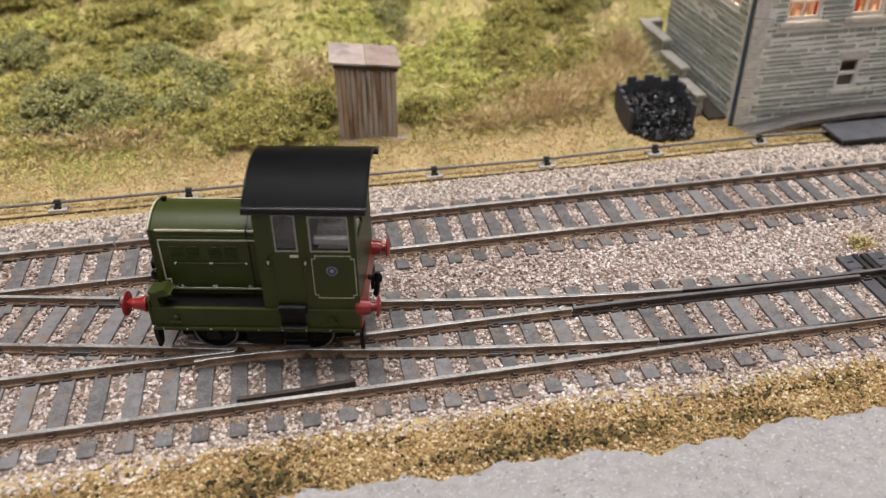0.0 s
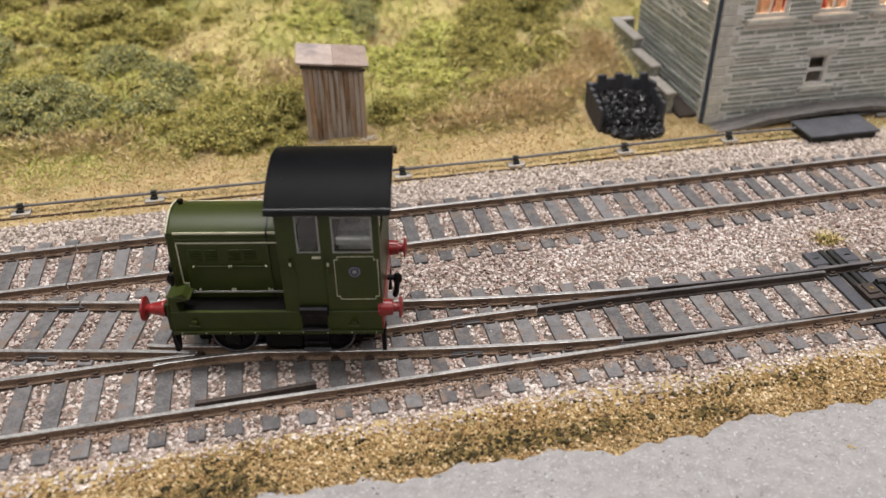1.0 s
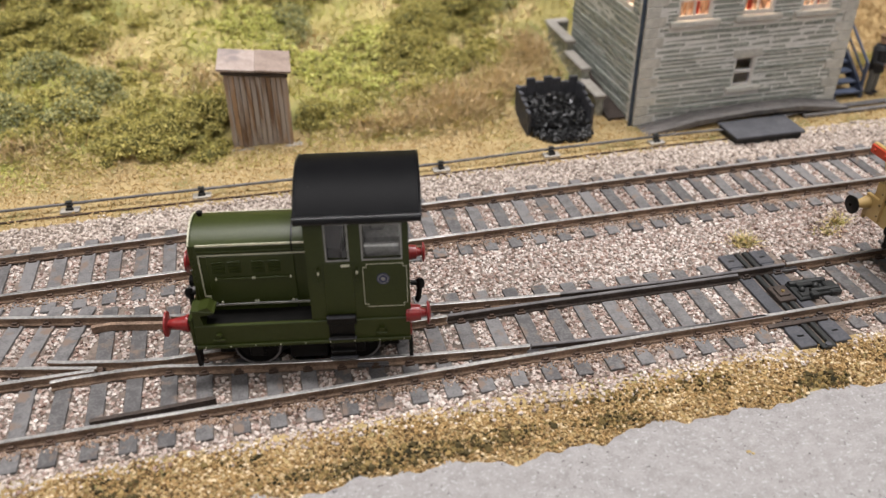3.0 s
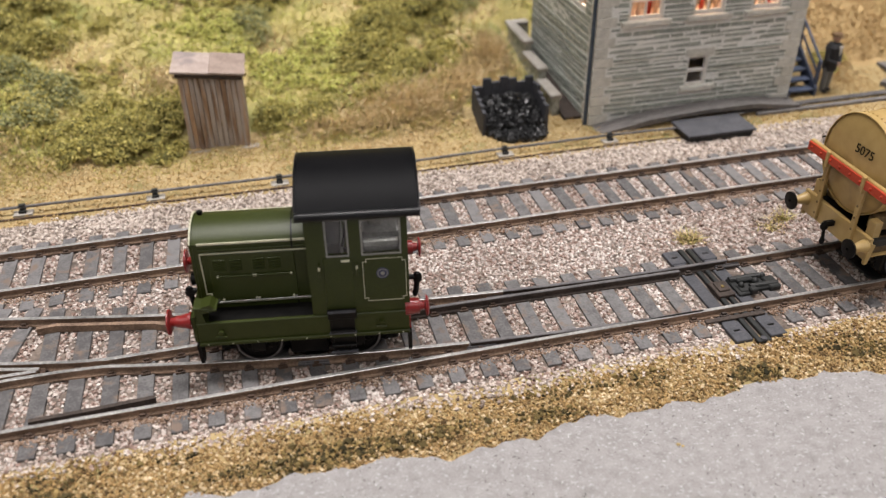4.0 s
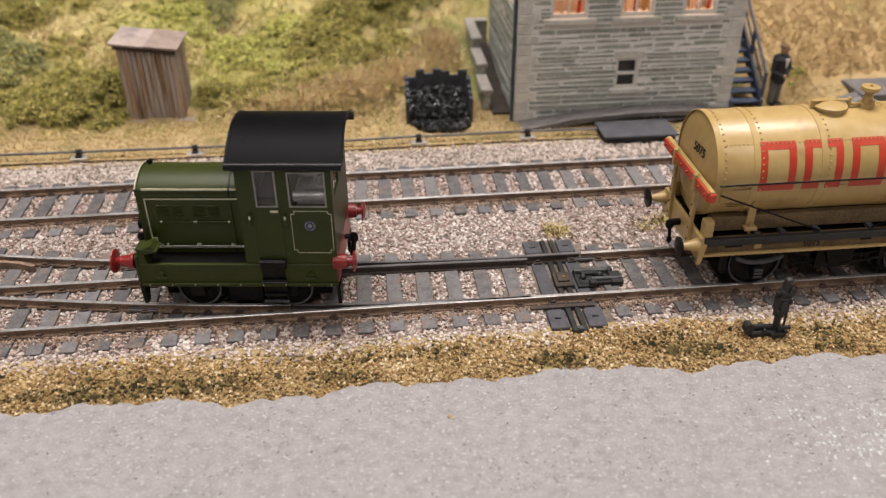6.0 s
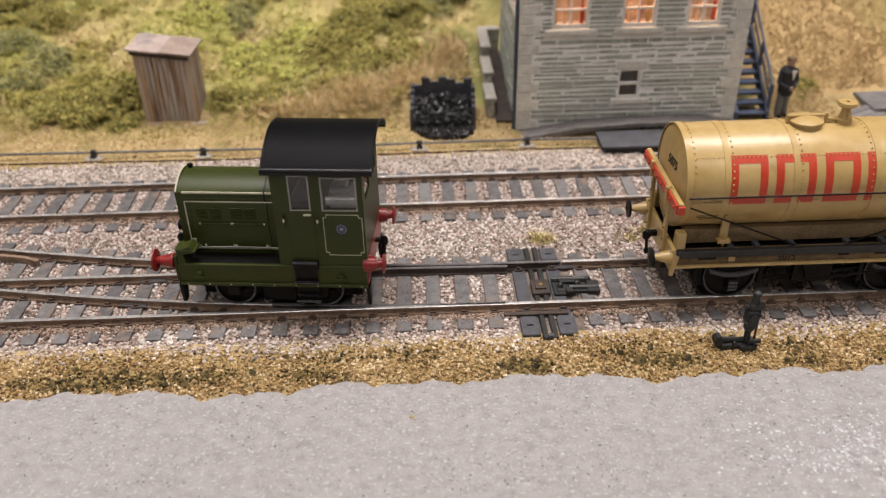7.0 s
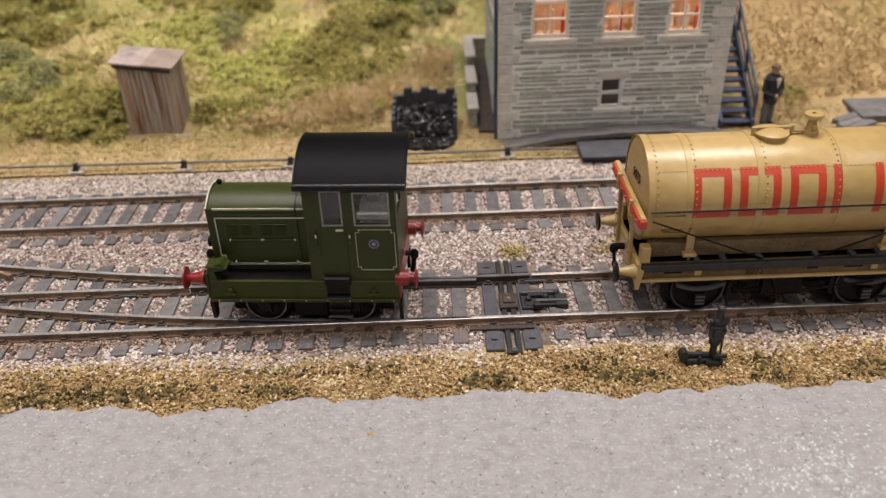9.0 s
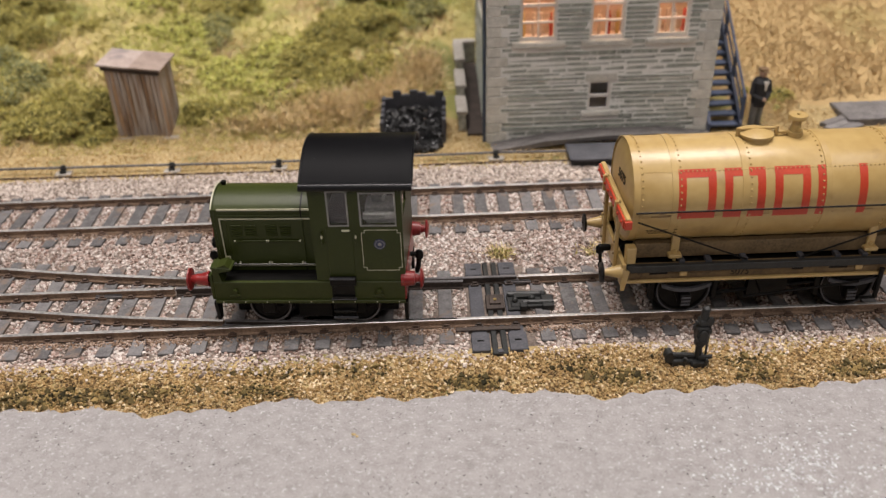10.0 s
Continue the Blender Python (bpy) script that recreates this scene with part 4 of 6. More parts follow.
def bushes():
    """Foam foliage: each bush is a heap of lumps, every lump a mass coloured dark for inner shade, under a skin of
    crumbs.
    """
    kinds = [([M_DARKLEAF, M_SCRUB], 0.35, "dark olive foliage clump on the hillside"), ([M_BLUELEAF, M_SCRUB], 0.25, "dull blue-green foliage clump on the hillside"),
             ([M_LIME, M_OLIVE], 0.25, "bright yellow-green foliage patch on the hillside"), ([M_SCRUB, M_DARKLEAF], 0.25, "low mixed green scrub on the hillside")]
    g = np.random.default_rng(9)
    core_template = ball_template()
    for i, (cx, cy, sx, sy, h, kind, n) in enumerate(BUSHES):
        mats, share, label = kinds[kind]
        n = int(n * 1.6)
        a, r = g.uniform(0, 2 * np.pi, n), g.uniform(0, 1, n) ** 0.6
        lx, ly = cx + sx * r * np.cos(a) + g.normal(0, 1.2, n), cy + sy * r * np.sin(a) + g.normal(0, 0.8, n)
        ok = np.array([free_of_buildings(p, q) for p, q in zip(lx, ly)])
        lx, ly, r = lx[ok], ly[ok], r[ok]
        n = len(lx)
        low = kind in (2, 3)
        rad = (g.uniform(1.3, 2.8, n) if low else g.uniform(1.7, 3.9, n))
        lz = np.array([land(p, q) for p, q in zip(lx, ly)]) + h * (1 - r**2) * g.uniform(0.35, 0.9, n) - 0.35 * rad
        bz = land(cx, cy)
        base = np.array([cx, cy, bz])
        centre = np.stack([lx, ly, lz], 1) - base
        flat = 0.7 if low else 0.85
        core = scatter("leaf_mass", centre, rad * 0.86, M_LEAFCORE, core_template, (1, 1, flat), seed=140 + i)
        count = (rad**2 * (15 if low else 18)).astype(int)
        which = np.repeat(np.arange(n), count)
        m = len(which)
        d = g.normal(0, 1, (m, 3))
        d[:, 2] = np.abs(d[:, 2]) - 0.25
        d /= np.linalg.norm(d, axis=1)[:, None]
        pts = centre[which] + d * (rad[which] * g.uniform(0.75, 1.35, m))[:, None] * np.array((1, 1, flat))
        me = scatter("foliage", pts, g.uniform(0.22, 0.6, m), mats, CRUMB, seed=40 + i, slots=(g.uniform(0, 1, m) < share).astype(int))
        b = thing("bush", at(*base), label, "bush", "bushes on the hillside")
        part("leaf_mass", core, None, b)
        part("foliage", me, None, b)


def tufts():
    g = np.random.default_rng(15)
    for cx, cy, n in ((146.9, 173.0, 260), (176.5, 176.0, 110), (171, 172.5, 60)):
        x, y = cx + g.normal(0, 1.5, n), cy + g.normal(0, 1.0, n)
        me = scatter("grass", np.stack([x - cx, y - cy, 0 * x], 1), g.uniform(1.5, 4.2, n), [M_OLIVE, M_STRAW], BLADE, (1.5, 1.5, 0.8), True, int(cx), g.integers(0, 2, n), 0.6)
        t = thing("grass_tuft", at(cx, cy), "small straw-green grass tuft in the ballast", "grass tuft", "grass tufts")
        part("grass", me, None, t)


hall()
ground()
road()
rear_track()
front_track()


# ---- the locomotive ----
def loco_lines(parent, x0, x1, z0, z1, y, cut=0.7):
    """A thin lining round a panel, with nicked corners."""
    w = 0.11
    us, vs = [], []
    for lo, hi, out in ((x0, x1, us), (z0, z1, vs)):
        out += [lo, lo + w, lo + cut, lo + cut + w, hi - cut - w, hi - cut, hi - w, hi]

    def inside(u, v, d):
        a, b, c, e = x0 + d, x1 - d, z0 + d, z1 - d
        corner = (u < x0 + cut + d or u > x1 - cut - d) and (v < z0 + cut + d or v > z1 - cut - d)
        return a < u < b and c < v < e and not corner

    s = Shape().sheet(us, vs, lambda u, v: inside(u, v, 0) and not inside(u, v, w), y - 0.07, y, "y")
    return part("lining", s, M_CREAM, parent, "cream lining round the panel")


def bow(half, base, rise, n=16):
    return [(y, base + rise * (1 - (y / half) ** 2)) for y in np.linspace(-half, half, n)]


def locomotive():
    t = thing("shunting_locomotive", at(0, 0), "olive green four-wheel diesel shunter with black roof and red buffers", "locomotive")
    W, C, H = 12.2, 11.8, 6.2
    # frame: side sheets, end beams, floor
    for sgn in (-1, 1):
        y0, y1 = sorted((sgn * W, sgn * (W - 0.8)))
        s = Shape().box(-21.8, 21.4, y0, y1, 7.6, 12.9, 0.15)
        f = part("side_frame", s, M_GREEN, t, "green side sheet with lower lip")
        yl = sgn * (W + 0.25)
        part("footstep_lip", Shape().box(-21.8, 21.4, *sorted((sgn * W, sgn * (W + 0.5))), 7.5, 8.3, 0.1), M_GREEN, f)
        for bx in (-17.0, 15.6):
            part("bracket", Shape().box(bx - 1.2, bx + 1.0, *sorted((yl, yl + sgn * 0.45)), 9.4, 9.9, 0.1).rod((bx, yl - sgn * 0.3, 10.6), (bx, yl + sgn * 0.5, 10.6), 0.55, n=10), M_GREEN, f)
        s = Shape()
        for bx in np.linspace(-20, 20, 9):
            s.ball((bx, sgn * (W + 0.5), 7.95), 0.16, n=6)
        part("rivets", s, M_CREAM, f)
    part("floor_plate", Shape().box(-21.4, 21.2, -W + 0.9, W - 0.9, 11.4, 12.3), M_BLACK, t, "black running plate beside the bonnet")
    for bx, sgn, mat, label in ((-22.2, -1, M_GREEN, "green end beam"), (21.3, 1, M_RED, "red buffer beam")):
        s = Shape().box(bx - 0.4, bx + 0.4, -W + 0.1, W - 0.1, 8.2, 14.6, 0.15)
        beam = part("end_beam", s, mat, t, label)
        g = Shape().extrude([(-W, 7.4), (-W + 3.8, 7.4), (-W + 2.4, 2.2), (-W + 0.6, 2.2)], bx - 0.3, bx + 0.5, "x")
        g.extrude([(W, 7.4), (W - 3.8, 7.4), (W - 2.4, 2.2), (W - 0.6, 2.2)][::-1], bx - 0.3, bx + 0.5, "x")
        part("rail_guard", g, M_BLACK, beam, "black rail guard")
        for y in (-11.0, 11.0):
            bz = 13.0
            x = bx + sgn * (0.5 if sgn < 0 else -0.7)
            thick = 1.0 if sgn < 0 else 1.35
            s = Shape().lathe([(x, 1.75), (x + sgn * 0.5, 1.75), (x + sgn * 0.6, 1.35 * thick), (x + sgn * 3.0, 1.15 * thick), (x + sgn * 3.05, 0.8), (x + sgn * 4.2, 0.8)], 20, (0, y, bz))
            b = part("buffer", s, M_RED, t, "red sprung buffer")
            face = [(x + sgn * 4.1, 0.8), (x + sgn * 4.3, 2.55 if sgn < 0 else 2.2), (x + sgn * 4.6, 2.6 if sgn < 0 else 2.25), (x + sgn * 4.95, 1.6), (x + sgn * 5.05, 0.4)]
            part("buffer_head", Shape().lathe(face, 24, (0, y, bz)), M_RED, b)
        s = Shape().rod((bx + sgn * 0.5, 0, 12.6), (bx + sgn * 2.2, 0, 12.6), 0.6, n=10).ball((bx + sgn * 2.6, 0, 12.4), 1.2, (0.9, 0.6, 1.2)).rod((bx + sgn * 2.6, 0, 12.4), (bx + sgn * 2.2, 0, 8.6), 0.6, n=8)
        s.ball((bx + sgn * 2.0, 0, 8.4), 0.9, (0.7, 0.7, 1.1))
        part("coupling", s, M_BLACK, t, "black coupling hook and chain")
    # corner sand box at the bonnet end
    for sgn in (-1, 1):
        prof = [(-21.6, 12.4), (-21.6, 16.2), (-18.4, 17.3), (-17.6, 16.3), (-18.0, 15.6), (-20.2, 15.2), (-19.6, 12.4)]
        part("sand_box", Shape().extrude(prof, *sorted((sgn * (W - 0.1), sgn * (W - 3.6))), "y").box(-21.9, -17.2, *sorted((sgn * (W - 3.8), sgn * (W + 0.0))), 15.9, 16.5, 0.15, turn=(0, 6, 0)), M_GREEN, t, "green corner sand box")
    # bonnet
    body = [(-H, 12.3), (-H, 27.6)] + bow(H - 0.25, 27.9, 2.2) + [(H, 27.6), (H, 12.3)]
    bonnet = part("bonnet", Shape().extrude(body, -21.2, 1.9, "x"), M_GREEN, t, "olive green engine bonnet with cream lining", angle=0.45)
    nose = [(y * 1.02, 12.4 + (z - 12.4) * 1.012) for y, z in body]
    part("bonnet_front", Shape().extrude(nose, -21.6, -21.0, "x"), M_GREEN, bonnet, angle=0.45)
    edge = [(y * 1.035, 12.3 + (z - 12.3) * 1.02) for y, z in body]
    inner = [(y * 0.99, 12.3 + (z - 12.3) * 0.985) for y, z in body]
    s = Shape().extrude(edge[1:-1] + inner[1:-1][::-1], -21.5, -21.25, "x")
    part("lining", s, M_CREAM, bonnet, "cream edge line on the nose")
    for sgn in (-1, 1):
        y = sgn * H
        s = Shape().box(-20.0, -1.6, *sorted((y, y + sgn * 0.22)), 27.5, 27.9).box(-1.2, 1.8, *sorted((y, y + sgn * 0.22)), 27.5, 27.9)
        part("bead", s, M_CREAM, bonnet, "worn cream beading along the bonnet edge")
        part("hinge_strip", Shape().box(-20.0, -1.6, *sorted((y, y + sgn * 0.3)), 25.9, 26.5, 0.1).box(-1.2, 1.8, *sorted((y, y + sgn * 0.3)), 25.9, 26.5, 0.1), M_GREEN, bonnet)
        side = part("side_door", Shape().box(-18.4, -1.2, *sorted((y - sgn * 0.2, y + sgn * 0.28)), 13.7, 25.2, 0.12), M_GREEN, bonnet, "hinged bonnet side door with louvres")
        for lx in (-16.2, -13.0, -8.4, -5.2):
            lv = Shape()
            for k in range(5):
                lv.box(lx - 1.25, lx + 1.25, *sorted((y + sgn * 0.25, y + sgn * 0.5)), 21.3 + 0.62 * k, 21.6 + 0.62 * k, 0.05, turn=(sgn * -25, 0, 0))
            part("louvre", lv, M_GREEN, side)
        part("rail", Shape().rod((-16.9, y + sgn * 0.6, 20.2), (-2.2, y + sgn * 0.6, 20.2), 0.2, n=8), M_GREEN, side)
        knobs = Shape()
        for kx, kz in ((-9.7, 20.2), (-9.3, 20.2), (-16.9, 20.2), (-2.2, 20.2), (-9.8, 14.6), (-9.3, 14.6), (-16.5, 14.6), (-2.2, 14.6)):
            knobs.ball((kx, y + sgn * 0.55, kz), 0.28, n=8)
        part("catches", knobs, M_CREAM, side)
        s = Shape().box(-19.2, 1.6, *sorted((y, y + sgn * 0.3)), 13.5, 13.75).box(-19.9, -19.7, *sorted((y, y + sgn * 0.3)), 16.0, 25.6)
        s.box(-19.9, -18.8, *sorted((y, y + sgn * 0.3)), 15.85, 16.05).box(-18.9, -18.7, *sorted((y, y + sgn * 0.3)), 13.6, 16.0).box(-19.9, 1.6, *sorted((y, y + sgn * 0.3)), 25.4, 25.6)
        part("lining", s, M_CREAM, bonnet, "cream line on the bonnet side")
        rail_s = Shape().rod((-18.0, y + sgn * 1.1, 14.5), (1.7, y + sgn * 1.1, 14.5), 0.13, n=8)
        for px in (-17.6, -9.5, -1.6):
            rail_s.rod((px, y, 14.5), (px, y + sgn * 1.1, 14.5), 0.14, n=6).ball((px, y + sgn * 1.1, 14.7), 0.26, n=8)
        part("grab_rail", rail_s, M_SILVER, bonnet, "thin pale handrail along the bonnet foot")
    part("bonnet_band", Shape().extrude([(y * 1.012, 12.3 + (z - 12.3) * 1.008) for y, z in body], -1.55, -1.25, "x"), M_BLACK, bonnet, angle=0.45)
    s = Shape().rod((-20.0, 1.6, 29.2), (-20.0, 1.6, 30.5), 0.5, n=10).rod((-20.0, 1.6, 30.4), (-20.0, 1.6, 30.8), 0.65, n=10)
    part("filler_cap", s, M_BLACK, bonnet, "small dark filler cap")
    part("headlamp", Shape().lathe([(-21.4, 0.9), (-22.6, 1.3), (-22.9, 0.8)], 16, (0, -4.5, 18.6)), M_BLACK, bonnet)
    # cab: walls built round their openings
    z0, z1 = 12.0, 35.7
    for sgn in (-1, 1):
        ya, yb = sorted((sgn * C, sgn * (C - 0.8)))
        s = Shape()
        wins = [(5.9, 9.8, 26.9, 34.6), (12.8, 20.0, 26.9, 34.2)]
        s.pierced(1.8, 21.6, z0, z1, wins, ya, yb)
        wall = part("cab_side", s, M_GREEN, t, "green cab side with lined panel and windows")
        for a, b, c, d in wins:
            w = 0.32
            fy = sorted((sgn * (C - 0.5), sgn * (C + 0.14)))
            fr = Shape().pierced(a - w, b + w, c - w, d + w, [(a, b, c, d)], *fy)
            frame_ob = part("window_frame", fr, M_SILVER, wall, "thin silver window frame")
            pane = part("pane", Shape().box(a, b, *sorted((sgn * (C - 0.45), sgn * (C - 0.25))), c, d), M_GLASS, frame_ob)
            pane.visible_shadow = False
        yo = sgn * (C + 0.0)
        loco_lines(wall, 12.5, 21.1, 15.6, 25.7, yo if sgn < 0 else yo + 0.07)
        door = part("door", Shape().box(4.9, 10.6, *sorted((sgn * C, sgn * (C + 0.18))), 13.0, 26.4, 0.08), M_GREEN, wall, "green cab door")
        part("door_handle", Shape().box(8.4, 10.1, *sorted((sgn * (C + 0.1), sgn * (C + 0.6))), 25.5, 25.9, 0.1), M_CREAM, door)
        hr = Shape().rod((4.0, sgn * (C + 0.6), 22.4), (4.0, sgn * (C + 0.6), 25.2), 0.24, n=8).rod((11.4, sgn * (C + 0.6), 22.4), (11.4, sgn * (C + 0.6), 25.2), 0.24, n=8)
        hr.rod((4.0, sgn * C, 22.5), (4.0, sgn * (C + 0.7), 22.5), 0.2, n=6).rod((4.0, sgn * C, 25.1), (4.0, sgn * (C + 0.7), 25.1), 0.2, n=6).rod((11.4, sgn * C, 22.5), (11.4, sgn * (C + 0.7), 22.5), 0.2, n=6)
        part("grab_rail", hr, M_GREEN, wall)
        part("pull", Shape().ball((4.0, sgn * (C + 0.7), 24.4), 0.35, (0.7, 0.7, 1.5), n=8).ball((11.4, sgn * (C + 0.7), 24.4), 0.35, (0.7, 0.7, 1.5), n=8), M_CREAM, wall)
        badge = part("badge", Shape().rod((16.4, sgn * C, 22.2), (16.4, sgn * (C + 0.16), 22.2), 1.25, n=28), M_BLUE, wall, "round dark blue badge with pale ring")
        ring = Shape()
        for k in range(28):
            w0 = 2 * math.pi * k / 28
            ring.box(16.4 + 0.98 * math.cos(w0) - 0.08, 16.4 + 0.98 * math.cos(w0) + 0.08, *sorted((sgn * (C + 0.15), sgn * (C + 0.2))), 22.2 + 0.98 * math.sin(w0) - 0.08, 22.2 + 0.98 * math.sin(w0) + 0.08)
        part("badge_ring", ring, M_SILVER, badge)
        part("badge_centre", Shape().rod((16.4, sgn * (C + 0.1), 22.2), (16.4, sgn * (C + 0.19), 22.2), 0.42, n=16), M_SILVER, badge)
    inn = C - 0.8
    for x0, label, red in ((1.8, "cab front wall over the bonnet", False), (20.9, "cab end wall with two windows", False)):
        s = Shape().pierced(-inn, inn, 12.0, z1, [(-9.2, -1.6, 27.5, 34.4), (1.6, 9.2, 27.5, 34.4)], x0, x0 + 0.7, "x")
        s.extrude(bow(inn, z1, 4.4)[::-1] + [], x0, x0 + 0.7, "x")
        e = part("cab_end", s, M_GREEN, t, label)
        for ya in (-9.2, 1.6):
            pane = part("pane", Shape().box(x0 + 0.25, x0 + 0.45, ya, ya + 7.6, 27.5, 34.4), M_GLASS, e)
            pane.visible_shadow = False
    s = Shape().box(12.5, 19.5, 2, 9, 12.3, 22, 0.3).box(3.0, 8.0, -3, 9, 12.3, 24.0, 0.3).rod((8.4, -4, 24), (9.6, -4, 29), 0.3, n=8)
    s.box(14.0, 18.6, 2.4, 8.6, 22, 27.6, 0.4)
    part("control_desk", Shape().box(12.6, 20.2, -4.5, 1.0, 21.0, 27.6, 0.5).box(14.0, 17.0, -3.0, 0.0, 27.6, 29.6, 0.4).box(12.8, 20.0, -9.5, -8.2, 26.6, 28.4, 0.3), M_SILVER, t, "pale control desk inside the cab")
    part("cab_fittings", s, M_BLACK, t, "dark seat and controls inside the cab")
    # roof: a bowed sheet with a rolled rim
    outer, lower = bow(12.8, 36.2, 5.0, 24), bow(12.4, 35.6, 4.9, 24)
    roof = part("roof", Shape().extrude(outer + lower[::-1], 0.4, 24.1, "x"), M_ROOF, t, "matt black bowed cab roof", angle=0.5)
    for sgn in (-1, 1):
        part("gutter", Shape().rod((0.4, sgn * 12.7, 36.15), (24.1, sgn * 12.7, 36.15), 0.85, n=18), M_GLOSSBLACK, roof)
    for x in (0.45, 24.05):
        rim = Shape()
        for p, q in zip(outer, outer[1:]):
            rim.rod((x, *p), (x, *q), 0.22, n=8)
        part("rim", rim, M_GLOSSBLACK, roof)
    part("roof_bolt", Shape().ball((3.2, -6.6, 39.6), 0.32, n=8).ball((12.4, -2.0, 40.8), 0.22, n=8).ball((23.4, 6.0, 39.2), 0.5, n=8), M_BLACK, roof)
    # steps
    for sgn in (-1, 1):
        s = Shape().box(4.7, 10.6, *sorted((sgn * (W - 1.6), sgn * (W + 0.4))), 12.0, 14.2, 0.15)
        s.box(5.0, 5.5, *sorted((sgn * (W - 0.4), sgn * (W + 0.3))), 5.2, 12.4).box(9.6, 10.1, *sorted((sgn * (W - 0.4), sgn * (W + 0.3))), 5.2, 12.4)
        s.box(5.0, 10.1, *sorted((sgn * (W - 1.4), sgn * (W + 0.9))), 8.9, 9.4, 0.1).box(5.0, 10.1, *sorted((sgn * (W - 1.4), sgn * (W + 0.9))), 5.2, 5.7, 0.1)
        s.box(5.0, 10.1, *sorted((sgn * (W - 0.5), sgn * (W + 0.2))), 9.4, 12.2)
        s.box(5.2, 10.0, *sorted((sgn * (W - 0.5), sgn * (W + 0.1))), 3.8, 9.2)
        steps = part("cab_steps", s, M_BLACK, t, "black cab footsteps")
        for z in (3.6, 8.7, 13.9):
            part("tread_edge", Shape().box(4.8, 10.4, *sorted((sgn * (W + 0.3), sgn * (W + 1.0))), z, z + 0.3, 0.05), M_DARKBOX, steps)
    # running gear
    # block carried down near the rails to stand for the shade between the wheels
    part("chassis", Shape().box(-19, 19, -6.6, 6.6, 1.2, 11.4, 0.3).box(-4, 4, -9.5, 9.5, 1.4, 8.0, 0.3), M_BLACK, t, "black chassis block")
    for sgn in (-1, 1):
        s = Shape()
        for ax in (-10.35, 10.35):
            s.box(ax - 1.5, ax + 1.5, *sorted((sgn * 9.4, sgn * 10.9)), 3.6, 7.8, 0.2)
            for k in range(4):
                s.box(ax - 4.6 + 0.8 * k, ax + 4.6 - 0.8 * k, *sorted((sgn * 9.7, sgn * 10.7)), 8.0 - 0.35 * k, 8.3 - 0.35 * k)
        s.rod((-16, sgn * 10.0, 5.0), (-20.5, sgn * 10.0, 7.2), 0.22, n=6).rod((16, sgn * 10.0, 4.2), (20.5, sgn * 10.0, 6.4), 0.22, n=6)
        part("axle_boxes", s, M_BLACK, t, "black axle boxes and springs")
    sets = []
    for ax in (-10.35, 10.35):
        w = Shape()
        for sgn in (-1, 1):
            w.lathe([(sgn * 7.3, 5.6), (sgn * 7.75, 5.6), (sgn * 7.8, 5.0), (sgn * 9.3, 4.9), (sgn * 9.3, 4.2), (sgn * 8.9, 4.1), (sgn * 8.9, 1.2), (sgn * 9.4, 1.1), (sgn * 9.4, 0.3)], 28, axis="y")
        w.rod((0, -7.4, 0), (0, 7.4, 0), 0.9, n=10)
        for sgn in (-1, 1):
            for k in range(6):
                a = k * math.pi / 3
                w.ball((2.6 * math.cos(a), sgn * 8.9, 2.6 * math.sin(a)), 0.75, (1, 0.35, 1), n=8)
        wheel = part("wheelset", w, M_BLACK, t, "blackened spoked-look wheelset", at(ax, 0, 5.0))
        ty = Shape()
        for sgn in (-1, 1):
            ty.lathe([(sgn * 9.32, 4.85), (sgn * 9.36, 4.85), (sgn * 9.36, 4.45), (sgn * 9.32, 4.45)], 28, axis="y", ring=True)
        part("tyre", ty, M_ROD, wheel, "worn grey steel tyre edge")
        sets.append((wheel, ax))
    # the upper works stand a little taller over the frame
    for ob in t.children_recursive:
        if ob.type == "MESH" and ob.name.split(".")[0] not in ("wheelset", "tyre", "axle_boxes", "chassis"):
            for v in ob.data.vertices:
                if v.co.z > 7.5 * MM:
                    v.co.z = 7.5 * MM + (v.co.z - 7.5 * MM) * 1.027
    return t, sets


# where the locomotive's leading reference stands along x, by time
RUN = [(0, -13.4), (0.5, -7.3), (1, -1.1), (1.5, 5.0), (2, 11.2), (2.5, 17.5), (3.0, 23.8), (3.5, 30.0), (4, 36.2), (4.5, 42.3), (5, 48.4), (5.5, 54.5), (6.0, 60.6), (6.4, 65.4), (6.8, 70.1), (7, 72.3), (7.5, 77.0),
       (8, 81.2), (8.5, 84.8), (9, 87.6), (9.5, 90.0), (10, 92.0)]
LOCO, WHEELS = None, None


def motions():
    rows = []
    for t, x in RUN:
        y, slope = branch(x + 9.7)
        rows.append((t, at(x + 9.7, y + 0.35, RAIL_Z, 0, 0, math.degrees(math.atan(slope)))))
    walk(LOCO, rows)
    for wheel, ax in WHEELS:
        walk(wheel, [(t, at(ax, 0, 5.0, 0, math.degrees((x - RUN[0][1]) / 5.0), 0)) for t, x in RUN])


# ---- the tank wagon ----
def lettering(text, size, m, mat, parent, name="number"):
    """Writing as a flat mesh from the built-in font; size is the letter height in millimetres."""
    cu = bpy.data.curves.new(name, "FONT")
    cu.body, cu.size, cu.extrude, cu.align_x, cu.align_y = text, size * 1.4 * MM, 0.05 * MM, "CENTER", "CENTER"
    tmp = new(name, cu)
    me = bpy.data.meshes.new_from_object(tmp.evaluated_get(bpy.context.evaluated_depsgraph_get()))
    bpy.data.objects.remove(tmp)
    me.materials.clear()
    me.materials.append(mat)
    ob = new(name, me)
    ob.parent = parent
    ob.matrix_local = m
    return ob


TANK_Z, TANK_R = 28.2, 11.7


